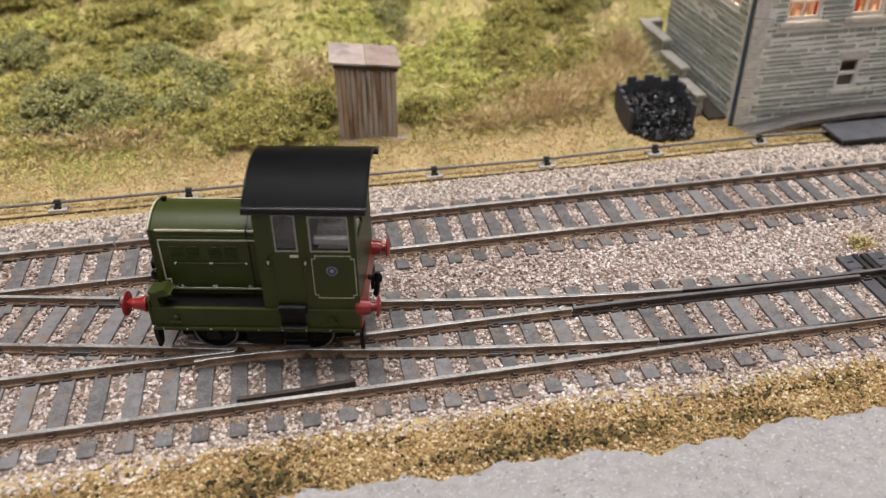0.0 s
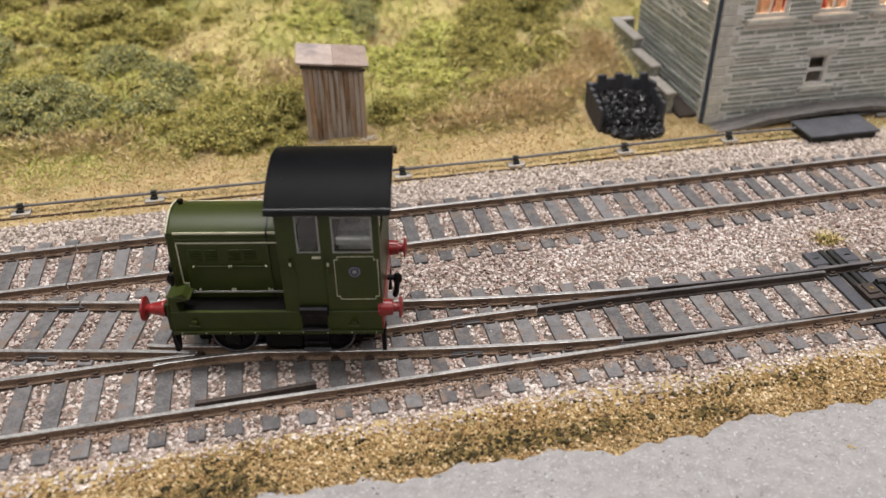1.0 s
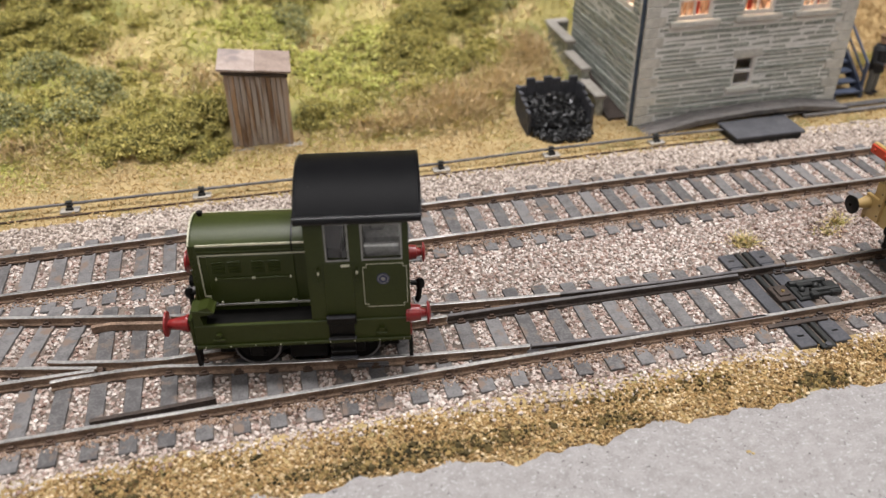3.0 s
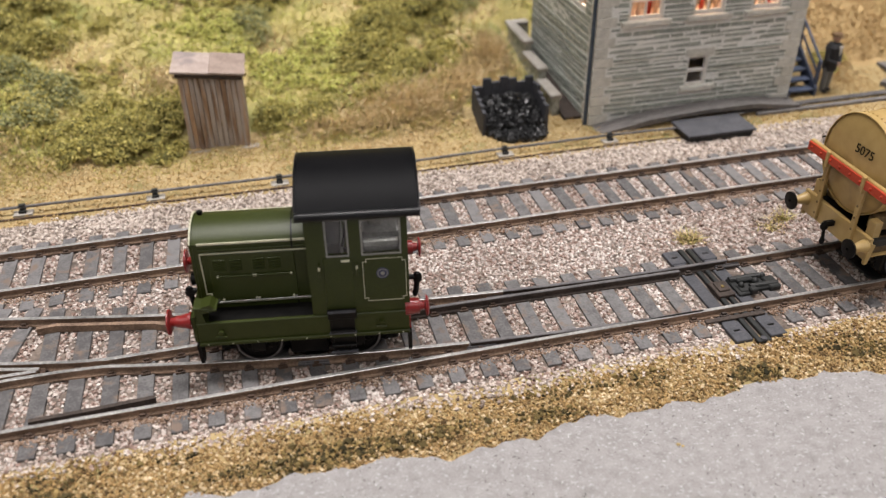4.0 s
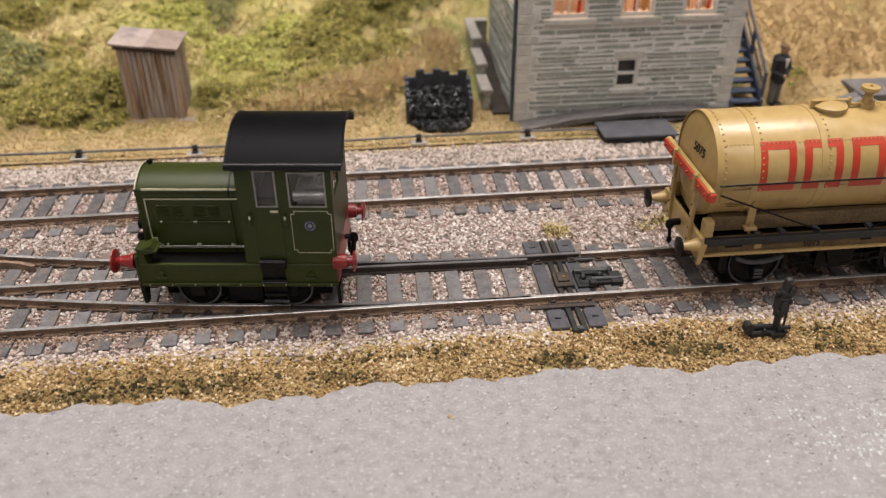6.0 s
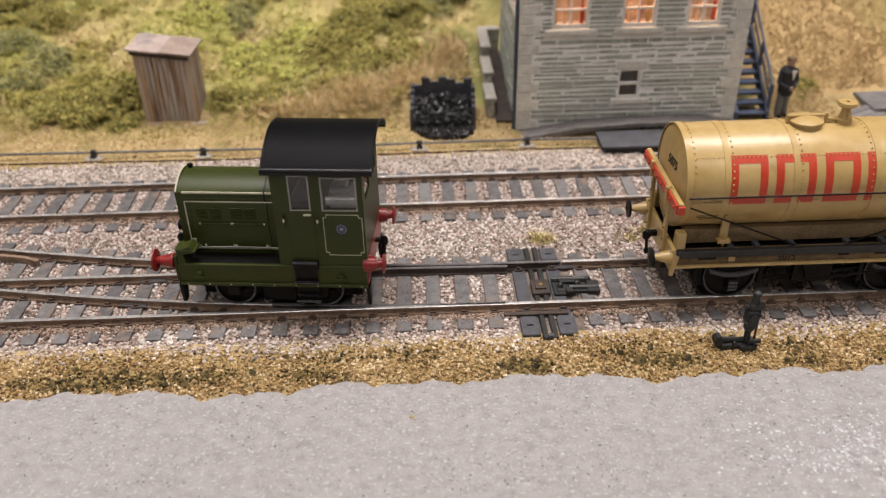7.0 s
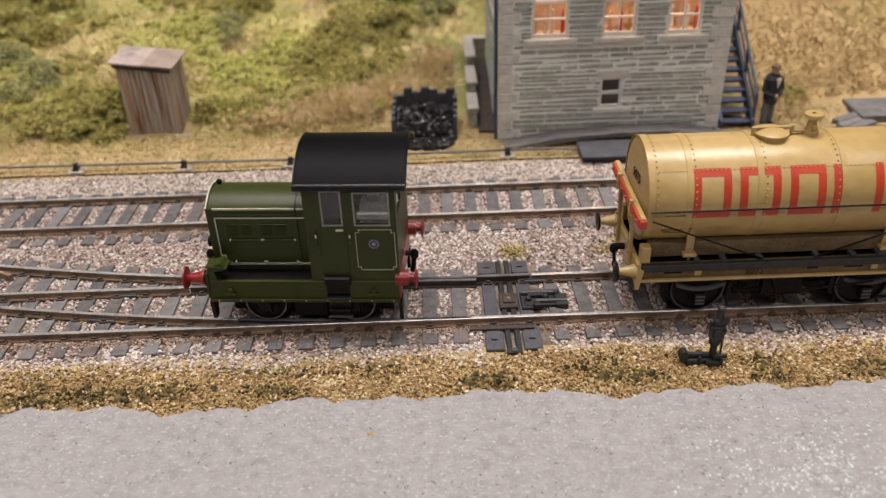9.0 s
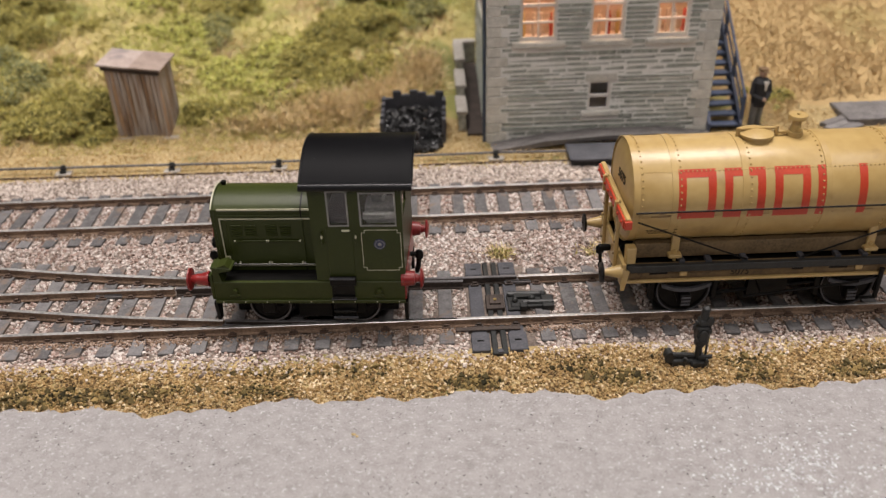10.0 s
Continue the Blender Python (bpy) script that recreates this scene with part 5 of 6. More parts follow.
def on_tank(s, x0, x1, a0, a1, lift=0.06, side=-1):
    """A thin skin on the tank between two heights given as angles above the horizontal."""
    n = max(2, int(abs(a1 - a0) / 6) + 1)
    inner, outer = [], []
    for a in np.linspace(a0, a1, n):
        c, q = math.cos(radians(a)), math.sin(radians(a))
        outer.append((side * (TANK_R + lift) * c, TANK_Z + (TANK_R + lift) * q))
        inner.append((side * (TANK_R - 0.3) * c, TANK_Z + (TANK_R - 0.3) * q))
    s.extrude(outer + inner[::-1], x0, x1, "x")


def tank_wagon():
    """Local x along the wagon, 0 at its middle; z from the rail top."""
    t = thing("tank_wagon", at(204.8, CENTRE_Y, RAIL_Z), "buff four-wheel tank wagon with red markings and weathered underframe", "wagon")
    L = 32.2
    r = TANK_R
    dome = [(L + 1.5 * math.cos(a), r * math.sin(a)) for a in np.linspace(0.015, math.pi / 2, 10)]
    prof = [(-d, q) for d, q in dome] + [(d, q) for d, q in dome[::-1]]
    tank = part("tank", Shape().lathe(prof, 56, (0, 0, TANK_Z)), M_TAN, t, "buff painted riveted tank barrel", angle=0.7)
    for x in (-L, -24.0, -9.0, 8.8, 23.4, L):
        s = Shape().lathe([(x - 0.7, r - 0.05), (x - 0.65, r + 0.14), (x + 0.65, r + 0.14), (x + 0.7, r - 0.05)], 56, (0, 0, TANK_Z), ring=True)
        band = part("band", s, M_TAN, tank, "raised band round the barrel")
        rv = Shape()
        for k in range(52):
            a = 2 * math.pi * k / 52
            if -0.9 < math.sin(a) and math.cos(a) > -2:
                rv.ball((x + (1.25 if x < 0 else -1.25), (r + 0.02) * math.cos(a), TANK_Z + (r + 0.02) * math.sin(a)), 0.24, n=6)
        part("rivets", rv, M_TAN, band)
    rv = Shape()
    for side in (-1, 1):
        for x in np.arange(-L + 1.5, L - 1, 0.95):
            rv.ball((x, side * r * math.cos(radians(43)), TANK_Z + r * math.sin(radians(43))), 0.2, n=6)
    part("seam_rivets", rv, M_TAN, tank)
    # five plain red marks on each side, in place of the lettering
    for side in (-1, 1):
        for x0, x1, kind in ((-23.4, -15.3, "frame"), (-13.5, -4.8, "frame"), (-2.8, 4.8, "frame"), (6.4, 8.0, "bar"), (15.3, 16.9, "bar")):
            s = Shape()
            lo, hi, w = -9, 45, 1.7
            if kind == "frame":
                on_tank(s, x0, x0 + w, lo, hi, side=side)
                on_tank(s, x1 - w, x1, lo, hi, side=side)
                on_tank(s, x0 + w, x1 - w, hi - 9, hi, side=side)
                on_tank(s, x0 + w, x1 - w, lo, lo + 8, side=side)
            else:
                on_tank(s, x0, x0 + w, lo, hi, side=side)
            part("red_mark", s, M_LETTER, tank, "plain red painted mark")
    gd = random.Random(4)
    for side in (-1, 1):
        s = Shape()
        for _ in range(34):
            x = gd.uniform(-30, 29)
            top = gd.uniform(-7, 1)
            on_tank(s, x, x + gd.uniform(0.4, 3.2), top - gd.uniform(0.5, 2.2), top, 0.03, side)
        part("dirt_streaks", s, M_STREAK, tank, "thin brown dirt streaks on the barrel")
    for side in (-1, 1):
        for k in range(3):
            s = Shape()
            on_tank(s, -29.5 + 0.4 * k, -22.5, -26 - 3.2 * k, -25.2 - 3.2 * k, side=side)
            part("small_print", s, M_BLACK, tank, "small dark unreadable print")
    lettering("5075", 2.1, at(-L - 1.5, -2.4, TANK_Z + 4.2, 90 - 4, 0, -90 + 2.5), M_BLACK, tank, "number")
    # manhole and vent
    s = Shape().lathe([(TANK_Z + r - 0.5, 3.4), (TANK_Z + r + 0.4, 3.4), (TANK_Z + r + 0.5, 3.8), (TANK_Z + r + 0.95, 3.8), (TANK_Z + r + 1.7, 2.1), (TANK_Z + r + 1.95, 0.4)], 28, (-4.6, 0, 0), "z")
    hatch = part("manhole", s, M_TAN, tank, "domed manhole cover with clamp bar")
    part("clamp_bar", Shape().box(-8.9, -0.2, -0.4, 0.4, TANK_Z + r + 1.5, TANK_Z + r + 2.1, 0.15).rod((-8.6, 0, TANK_Z + r + 0.2), (-8.6, 0, TANK_Z + r + 2.0), 0.45, n=8).rod((-0.2, 0, TANK_Z + r + 0.2), (-0.2, 0, TANK_Z + r + 2.3), 0.45, n=8).rod((0.2, 0, TANK_Z + r + 0.8), (3.2, 0, TANK_Z + r + 0.7), 0.4, n=8), M_TAN, hatch)
    z = TANK_Z + r
    part("vent", Shape().lathe([(z - 0.5, 1.7), (z + 0.9, 1.7), (z + 1.1, 1.0), (z + 3.6, 0.95), (z + 3.8, 1.9), (z + 4.1, 2.05), (z + 4.7, 1.95), (z + 4.8, 0.4)], 20, (4.0, 0, 0), "z").rod((4, -1, z + 2.2), (4, -2.2, z + 2.0), 0.35, n=8), M_TAN, tank, "mushroom vent")
    # underframe
    for side in (-1, 1):
        y = side * 11.1
        s = Shape().box(-33.2, 33.2, *sorted((y, y - side * 0.8)), 10.3, 14.6)
        sole = part("solebar", s, M_SOLE, t, "weathered solebar with pale bottom flange")
        part("flange", Shape().box(-33.0, 33.0, *sorted((y, y + side * 0.9)), 10.2, 10.75, 0.08), M_TAN, sole)
        part("top_flange", Shape().box(-33.0, 33.0, *sorted((y - side * 0.2, y + side * 1.0)), 13.0, 14.75, 0.08), M_SIGNALBLACK, sole, "black upper flange")
        lettering("5075", 1.55, at(-7.2, y + side * 0.04, 11.85, 90, 0, 0 if side < 0 else 180), M_BLACK, sole, "number")
        for bx, bw in ((-25.6, 4.0), (5.8, 2.6), (15.0, 4.2)):
            part("small_print", Shape().box(bx - bw / 2, bx + bw / 2, *sorted((y, y + side * 0.05)), 11.9, 12.5), M_BLACK, sole)
        for bx in (-20.0, 19.6):
            part("label_clip", Shape().box(bx - 0.8, bx + 0.8, *sorted((y, y + side * 0.4)), 11.4, 12.9, 0.1), M_TAN, sole)
        for bx in (-18.8, 19.2):
            top = [(bx + 5.6 * a, 9.2 - 1.4 * (1 - a * a)) for a in np.linspace(-1, 1, 9)]
            leaf = Shape().extrude(top + [(u, v - 0.9) for u, v in top[::-1]], *sorted((y - side * 0.6, y + side * 0.2)), "y")
            spring = part("leaf_spring", leaf, M_DARKBOX, t, "dark curved leaf spring")
            part("axle_guard", Shape().extrude([(bx - 3.6, 10.2), (bx - 1.4, 3.6), (bx + 1.4, 3.6), (bx + 3.6, 10.2)], *sorted((y - side * 0.9, y - side * 0.65)), "y"), M_BLACK, t)
            box = part("axle_box", Shape().box(bx - 1.2, bx + 1.2, *sorted((y - side * 0.62, y + side * 0.9)), 3.4, 6.4, 0.15), M_BLACK, t, "black axle box with ribbed cover")
            for k in range(3):
                part("rib", Shape().box(bx - 1.0, bx + 1.0, *sorted((y + side * 0.85, y + side * 1.1)), 3.7 + 0.9 * k, 4.2 + 0.9 * k, 0.05), M_DARKBOX, box)
        b = Shape().rod((-5.5, y + side * 0.6, 5.4), (20.0, y + side * 1.0, 8.6), 0.3, n=8).rod((24.6, y + side * 1.0, 4.2), (24.6, y + side * 1.0, 12.0), 0.55, n=8).rod((21.0, y + side * 1.0, 4.2), (24.6, y + side * 1.0, 4.2), 0.4, n=8)
        part("brake_lever", b, M_BLACK, t, "dark brake lever and guard")
    for side in (-1, 1):
        for ax in (-18.8, 19.2):
            for e in (-1, 1):
                b = Shape().box(*sorted((ax + e * 6.6, ax + e * 7.8)), *sorted((side * 7.6, side * 9.6)), 3.6, 8.8, 0.2).rod((ax + e * 7.4, side * 8.6, 8.0), (ax + e * 7.4, side * 8.6, 12.9), 0.4, n=6)
                part("brake_shoe", b, M_BLACK, t, "black brake shoe and hanger")
        part("push_rod", Shape().rod((-11.0, side * 8.8, 4.8), (11.4, side * 8.8, 7.0), 0.45, n=8).box(-13, 13, *sorted((side * 8.2, side * 8.7)), 8.0, 9.0), M_BLACK, t)
        part("v_hanger", Shape().extrude([(-4.2, 12.9), (4.2, 12.9), (0.9, 5.0), (-0.9, 5.0)], *sorted((side * 9.8, side * 10.3)), "y"), M_BLACK, t)
    part("frame_floor", Shape().box(-33, 33, -10.2, 10.2, 12.9, 13.7), M_BLACK, t)
    part("under_gear", Shape().box(-12, 12, -5.5, 5.5, 5.5, 12.9, 0.3).rod((-7, -8.0, 9), (-7, 8.0, 9), 2.6, n=14).box(-26, 26, -2.0, 2.0, 8.5, 12.9).box(-4, 5, -9.5, -7.8, 4.0, 12.9).box(-4, 5, 7.8, 9.5, 4.0, 12.9), M_BLACK, t, "dark brake gear under the wagon")
    for side in (-1, 1):
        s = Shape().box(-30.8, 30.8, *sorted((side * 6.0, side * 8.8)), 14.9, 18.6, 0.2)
        part("tank_bearer", s, M_TANDIRTSHADE, t, "dirty buff timber bearer, darkened for the shade under the tank")
        for x in (-22.0, 22.0):
            s = Shape().box(x - 0.9, x + 0.9, *sorted((side * 8.6, side * 9.4)), 16.4, 22.0, 0.1).box(x - 1.6, x + 1.4, *sorted((side * 8.8, side * 10.6)), 15.6, 16.5, 0.15).rod((x, side * 9.6, 14.6), (x, side * 9.6, 17.4), 0.4, n=8)
            part("strap", s, M_TAN, t, "buff strap bolt at the bearer")
        d = Shape().rod((-L + 0.2, side * 13.0, 26.6), (-6.2, side * 11.0, 15.1), 0.21, n=8).rod((L - 0.2, side * 13.0, 26.6), (6.2, side * 11.0, 15.1), 0.21, n=8)
        part("stay_rod", d, M_BLACK, t, "thin dark diagonal stay rod")
        h = Shape().rod((-L - 0.4, side * 13.2, 28.9), (L + 0.4, side * 13.2, 28.9), 0.22, n=8)
        part("side_rail", h, M_BLACK, t, "thin dark rail along the barrel")
        for x in (-20.5, -14.5, -6.4, 6.4, 14.5, 20.5):
            part("foot", Shape().box(x - 0.6, x + 0.6, *sorted((side * 8.8, side * 11.0)), 14.4, 15.3), M_DARKBOX, t)
    for e in (-1, 1):
        hs = Shape().box(*sorted((e * 33.2, e * 34.2)), -12.2, 12.2, 9.6, 15.4, 0.15)
        head = part("headstock", hs, M_TAN, t, "buff end beam")
        for y in (-12.3, 11.3):
            part("end_gusset", Shape().extrude([(e * 34.1, 14.4), (e * 32.4, 13.6), (e * 33.3, 8.6), (e * 34.1, 8.6)], y, y + 0.8, "y"), M_TAN, head)
        for y in (-11.2, 8.4):
            part("corner_block", Shape().box(*sorted((e * 31.0, e * 33.2)), y, y + 2.4, 14.8, 18.9, 0.2), M_TAN, t, "buff timber corner block")
        for y in (-6.4, 6.4):
            s = Shape().box(*sorted((e * 34.2, e * 35.0)), y - 0.7, y + 0.7, 10.4, 28.2, 0.12).box(*sorted((e * 34.9, e * 35.75)), y - 0.5, y + 0.5, 24.6, 28.6, 0.12)
            post = part("end_post", s, M_TAN, t, "buff end post strapped over the plank")
            studs = Shape()
            for z in (12.0, 15.0, 18.0, 21.0):
                studs.ball((e * 35.0, y, z), 0.3, n=8)
            part("studs", studs, M_TANDIRTSHADE, post)
        beam = Shape().box(*sorted((e * 33.75, e * 34.9)), -14.2, 14.2, 25.9, 28.2, 0.2)
        b = part("end_plank", beam, M_TAN, t, "buff end plank with red face")
        part("red_face", Shape().box(*sorted((e * 34.9, e * 35.4)), -14.0, 14.0, 25.7, 27.9, 0.12).box(*sorted((e * 33.6, e * 35.2)), -14.8, -14.2, 25.8, 27.8, 0.12), M_LETTER, b, "red painted plank face")
        bolts = Shape()
        for y in np.linspace(-12.5, 12.5, 8):
            bolts.ball((e * 35.45, y, 26.8), 0.4, n=8)
        part("bolts", bolts, M_LETTER, b)
        for y in (-11.2, 11.2):
            s = Shape().lathe([(e * 34.0, 1.7), (e * 34.4, 1.7), (e * 34.6, 1.15), (e * 37.0, 0.85), (e * 37.0, 0.55), (e * 38.3, 0.55)], 20, (0, y, 13.1))
            bf = part("buffer", s, M_TAN, t, "buff buffer stock")
            part("buffer_head", Shape().lathe([(e * 38.0, 0.6), (e * 38.2, 2.2), (e * 38.7, 2.3), (e * 38.95, 0.4)], 22, (0, y, 13.1)), M_BLACK, bf, "black buffer head")
        s = Shape().box(*sorted((e * 34.2, e * 37.0)), -0.6, 0.6, 12.0, 13.4, 0.2).ball((e * 36.6, 0, 12.2), 1.15, (1, 0.6, 1.2)).rod((e * 36.6, 0, 11.6), (e * 36.2, 0, 8.2), 0.42, n=8).ball((e * 36.2, 0, 7.9), 0.85, (0.8, 0.8, 1.2))
        part("coupling", s, M_BLACK, t, "black coupling hook and links")
    for ax in (-18.8, 19.2):
        w = Shape()
        for sgn in (-1, 1):
            w.lathe([(sgn * 7.3, 7.0), (sgn * 7.75, 7.0), (sgn * 7.8, 6.4), (sgn * 9.3, 6.3), (sgn * 9.3, 5.6), (sgn * 8.8, 5.4), (sgn * 8.8, 1.4), (sgn * 9.4, 1.2), (sgn * 9.4, 0.3)], 32, axis="y")
        w.rod((0, -7.4, 0), (0, 7.4, 0), 1.0, n=10)
        wh = part("wheelset", w, M_BLACK, t, "dark steel wagon wheelset", at(ax, 0, 6.4))
        ty = Shape()
        for sgn in (-1, 1):
            ty.lathe([(sgn * 9.31, 6.25), (sgn * 9.36, 6.25), (sgn * 9.36, 5.9), (sgn * 9.31, 5.9)], 32, axis="y", ring=True)
        part("tyre", ty, M_DARKBOX, wh)
    return t


# ---- signal box building ----
BX0, BX1, BY0, BY1, BTOP = 148.5, 223.0, 246.2, 306.0, 62.0
UPPER = [(159.0, 170.8), (181.4, 192.4), (202.3, 213.1)]


def stone_block(seed):
    g = random.Random(seed)
    s = Shape().box(-0.5, 0.5, -0.5, 0.5, -0.5, 0.5, 0.09)
    for v in s.bm.verts:
        v.co += Vector((g.uniform(-0.03, 0.03), g.uniform(-0.12, 0.12), g.uniform(-0.06, 0.06)))
    return s.bm


def unit_stone(name, mat, seed):
    bm = stone_block(seed)
    me = bpy.data.meshes.new(name)
    bm.to_mesh(me)
    bm.free()
    me.materials.append(mat)
    return me


def signal_box():
    t = thing("signal_box", at(0, 0), "grey stone two-storey signal box with white lit windows", "signal box")
    T = 2.5
    # front wall built round its openings: lower window and three upper windows
    lo_w = (182.2, 189.6, 10.4, 20.4)
    top_w = 53.0
    s = Shape()
    s.pierced(BX0, BX1, -2, BTOP, [lo_w] + [(a, b, 34.0, top_w) for a, b in UPPER], BY0, BY0 + T)
    front = part("front_wall", s, M_MORTAR, t, "coursed grey stone front wall")
    s = Shape()
    side_w = (256.0, 292.0, 35.0, 53.0)
    s.pierced(BY0 + T, BY1, -2, BTOP, [side_w], BX0, BX0 + T, "x")
    left = part("side_wall", s, M_MORTAR, t, "coursed grey stone end wall")
    part("side_wall", Shape().box(BX1 - T, BX1, BY0 + T, BY1, -2, BTOP), M_QUOIN, t)
    part("back_wall", Shape().box(BX0 + T, BX1 - T, BY1 - T, BY1, -2, BTOP), M_QUOIN, t)
    part("upper_floor", Shape().box(BX0 + T, BX1 - T, BY0 + T, BY1 - T, 29.0, 30.5), M_INNER, t, "varnished brown upper floor")
    part("inner_partition", Shape().box(BX0 + T, BX1 - T, 268.0, 269.0, 30.5, BTOP), M_INNER, t, "warm brown room lining")
    roof = Shape().extrude([(BY0 - 4, BTOP), (BY1 + 4, BTOP), (BY1 + 4, BTOP + 1.2), ((BY0 + BY1) / 2, BTOP + 22), (BY0 - 4, BTOP + 1.2)], BX0 - 4, BX1 + 4, "x")
    part("roof", roof, M_SLATE, t, "dark slate roof")
    # glazing
    for a, b in UPPER:
        w = 0.9
        y0, y1 = BY0 + 0.5, BY0 + 1.7
        m = (a + b) / 2
        cells = [(p, q, c, d) for p, q in ((a + w, m - 0.3), (m + 0.3, b - w)) for c, d in ((35.8, 40.2), (40.8, 45.4), (46.4, top_w - w))]
        f = Shape().pierced(a, b, 34.6, top_w, cells, y0 + 0.2, y1)
        win = part("window", f, M_WHITE, t, "white sash window with glazing bars")
        part("sill", Shape().box(a - 2.6, b + 2.6, BY0 - 1.6, BY0 + 0.5, 33.0, 34.6, 0.2), M_QUOIN, win, "pale stone sill")
        p = part("pane", Shape().box(a + w, b - w, BY0 + 1.05, BY0 + 1.2, 35.8, top_w - w), M_GLASS, win)
        p.visible_shadow = False
    a, b, c, d = lo_w
    f = Shape().pierced(a, b, c, d, [(a + 0.6, b - 0.9, c + 0.7, 15.0), (a + 0.6, b - 0.9, 15.9, d - 0.5)], BY0 + 0.3, BY0 + 1.6)
    win = part("window", f, M_WHITE, t, "small white ground-floor window")
    part("sill", Shape().box(180.2, 192.8, BY0 - 1.4, BY0 + 0.4, 8.8, 10.4, 0.2), M_QUOIN, win, "pale stone sill")
    part("lintel", Shape().box(181.0, 191.4, BY0 - 0.35, BY0, 20.6, 23.2, 0.15), M_QUOIN, win, "dressed stone lintel")
    p = part("pane", Shape().box(a + 0.6, b - 0.9, BY0 + 0.9, BY0 + 1.05, c + 0.7, d - 0.5), M_GLASS, win)
    p.visible_shadow = False
    cells = [(side_w[0] + 6 * k + (1.0 if k == 0 else 0.35), side_w[0] + 6 * k + 6 - (1.0 if k == 5 else 0.35), c, d) for k in range(6) for c, d in ((36.6, 43.5), (44.2, 52))]
    f = Shape().pierced(side_w[0], side_w[1], 35, 53, cells, BX0 + 0.2, BX0 + 1.8, "x")
    win = part("window", f, M_WHITE, t, "wide white window in the end wall")
    p = part("pane", Shape().box(BX0 + 0.95, BX0 + 1.1, side_w[0] + 1, side_w[1] - 1, 36.6, 52), M_GLASS, win)
    p.visible_shadow = False
    # lever frame and other coloured things behind the panes
    colours = [M_LETTER, M_BLUE, M_INNER, M_BRASS, M_INNER, M_BLACK, M_WHITE, M_LETTER]
    for k in range(22):
        x = 156 + 2.75 * k + rng.uniform(-0.4, 0.4)
        lv = Shape().box(x - 0.55, x + 0.55, 254.5, 255.6, 30.5, 38.5 + rng.uniform(0, 3), 0.1).rod((x, 255, 38), (x, 255, 41.5), 0.3, n=6)
        part("lever", lv, colours[int(rng.integers(0, 8))], t)
    part("lever_frame", Shape().box(154, 218, 252.5, 258, 30.5, 32.6, 0.3), M_INNER, t)
    part("block_shelf", Shape().box(154, 218, 262, 266, 44, 45, 0.2), M_INNER, t)
    ins = Shape()
    for x in (160, 168, 183, 191, 205, 211):
        ins.box(x - 1.8, x + 1.8, 262.4, 265.6, 45, 49.5, 0.3)
    part("instruments", ins, M_BRASS, t)
    bulb = bpy.data.materials.new("warm_bulb")
    bulb.use_nodes = True
    bs = bulb.node_tree.nodes["Principled BSDF"]
    bs.inputs["Emission Color"].default_value, bs.inputs["Emission Strength"].default_value = (1.0, 0.68, 0.45, 1), 165.0
    s = Shape()
    for x in (164, 187, 208):
        s.ball((x, 258, 57.5), 1.3, n=10)
    part("lamp_bulb", s, bulb, t, "warm glowing grain-of-wheat bulbs")
    # drainpipe at the corner
    pipe = part("drainpipe", Shape().rod((BX0 - 0.9, BY0 + 1.0, 0), (BX0 - 0.9, BY0 + 1.0, BTOP), 0.6, n=10), M_PIPE, t, "dark blue drainpipe at the corner")
    # quoins
    for x0, x1, sgn in ((BX0, 0, 1), (BX1, 0, -1)):
        z, k = 0.2, 0
        while z < BTOP - 3:
            h = 3.3
            w = (6.6, 4.4)[k % 2]
            a, b = sorted((x0 - sgn * 0.25, x0 + sgn * w))
            part("quoin", Shape().box(a, b, BY0 - 0.35, BY0 + (4.4, 6.6)[k % 2] if sgn > 0 else BY0 + 0.2, z, z + h - 0.2, 0.18), M_QUOIN, front)
            z += h
            k += 1
    # stones, course by course
    kinds = [unit_stone("stone", M_STONE, k) for k in range(4)]

    def lay(course_z, h, u0, u1, put, holes, step):
        u = u0 + rng.uniform(0, 0.6)
        while u < u1 - 0.8:
            w = min(rng.uniform(4.5, 14.0), u1 - u)
            if u1 - (u + w) < 1.5:
                w = u1 - u
            pieces = [(u, u + w)]
            for a, b, c, d in holes:
                if course_z + h > c + 0.2 and course_z < d - 0.2:
                    out = []
                    for p, q in pieces:
                        if q <= a or p >= b:
                            out.append((p, q))
                        else:
                            if p < a - 0.8:
                                out.append((p, a))
                            if q > b + 0.8:
                                out.append((b, q))
                    pieces = out
            for p, q in pieces:
                put((p + q) / 2, q - p - 0.05, course_z + h / 2, h - 0.56, step)
            u += w

    holes = [(lo_w[0] - 0.2, lo_w[1] + 0.2, lo_w[2], lo_w[3]), (180.0, 193.0, 8.7, 10.5), (180.8, 191.6, 20.5, 23.3)] + [(a - 0.1, b + 0.1, 34.0, top_w) for a, b in UPPER] + [(a - 2.7, b + 2.7, 32.3, 34.7) for a, b in UPPER]

    def put_front(u, w, z, h, step):
        ob = part("stone", kinds[int(rng.integers(0, 4))], None, front)
        ob.matrix_local = at(u, BY0 + 0.52 + step + rng.uniform(-0.08, 0.06), z, 0, rng.uniform(-0.7, 0.7), 0) @ Matrix.Diagonal((w * MM, 1.4 * MM, h * MM, 1))

    def put_left(u, w, z, h, step):
        ob = part("stone", kinds[int(rng.integers(0, 4))], None, left)
        ob.matrix_local = at(BX0 + 0.52 + step + rng.uniform(-0.08, 0.06), u, z, 0, 0, 90) @ Matrix.Diagonal((w * MM, 1.4 * MM, h * MM, 1))

    z = 0.1
    while z < 46:
        h = rng.uniform(1.15, 2.0)
        k = int(z / 3.3) % 2
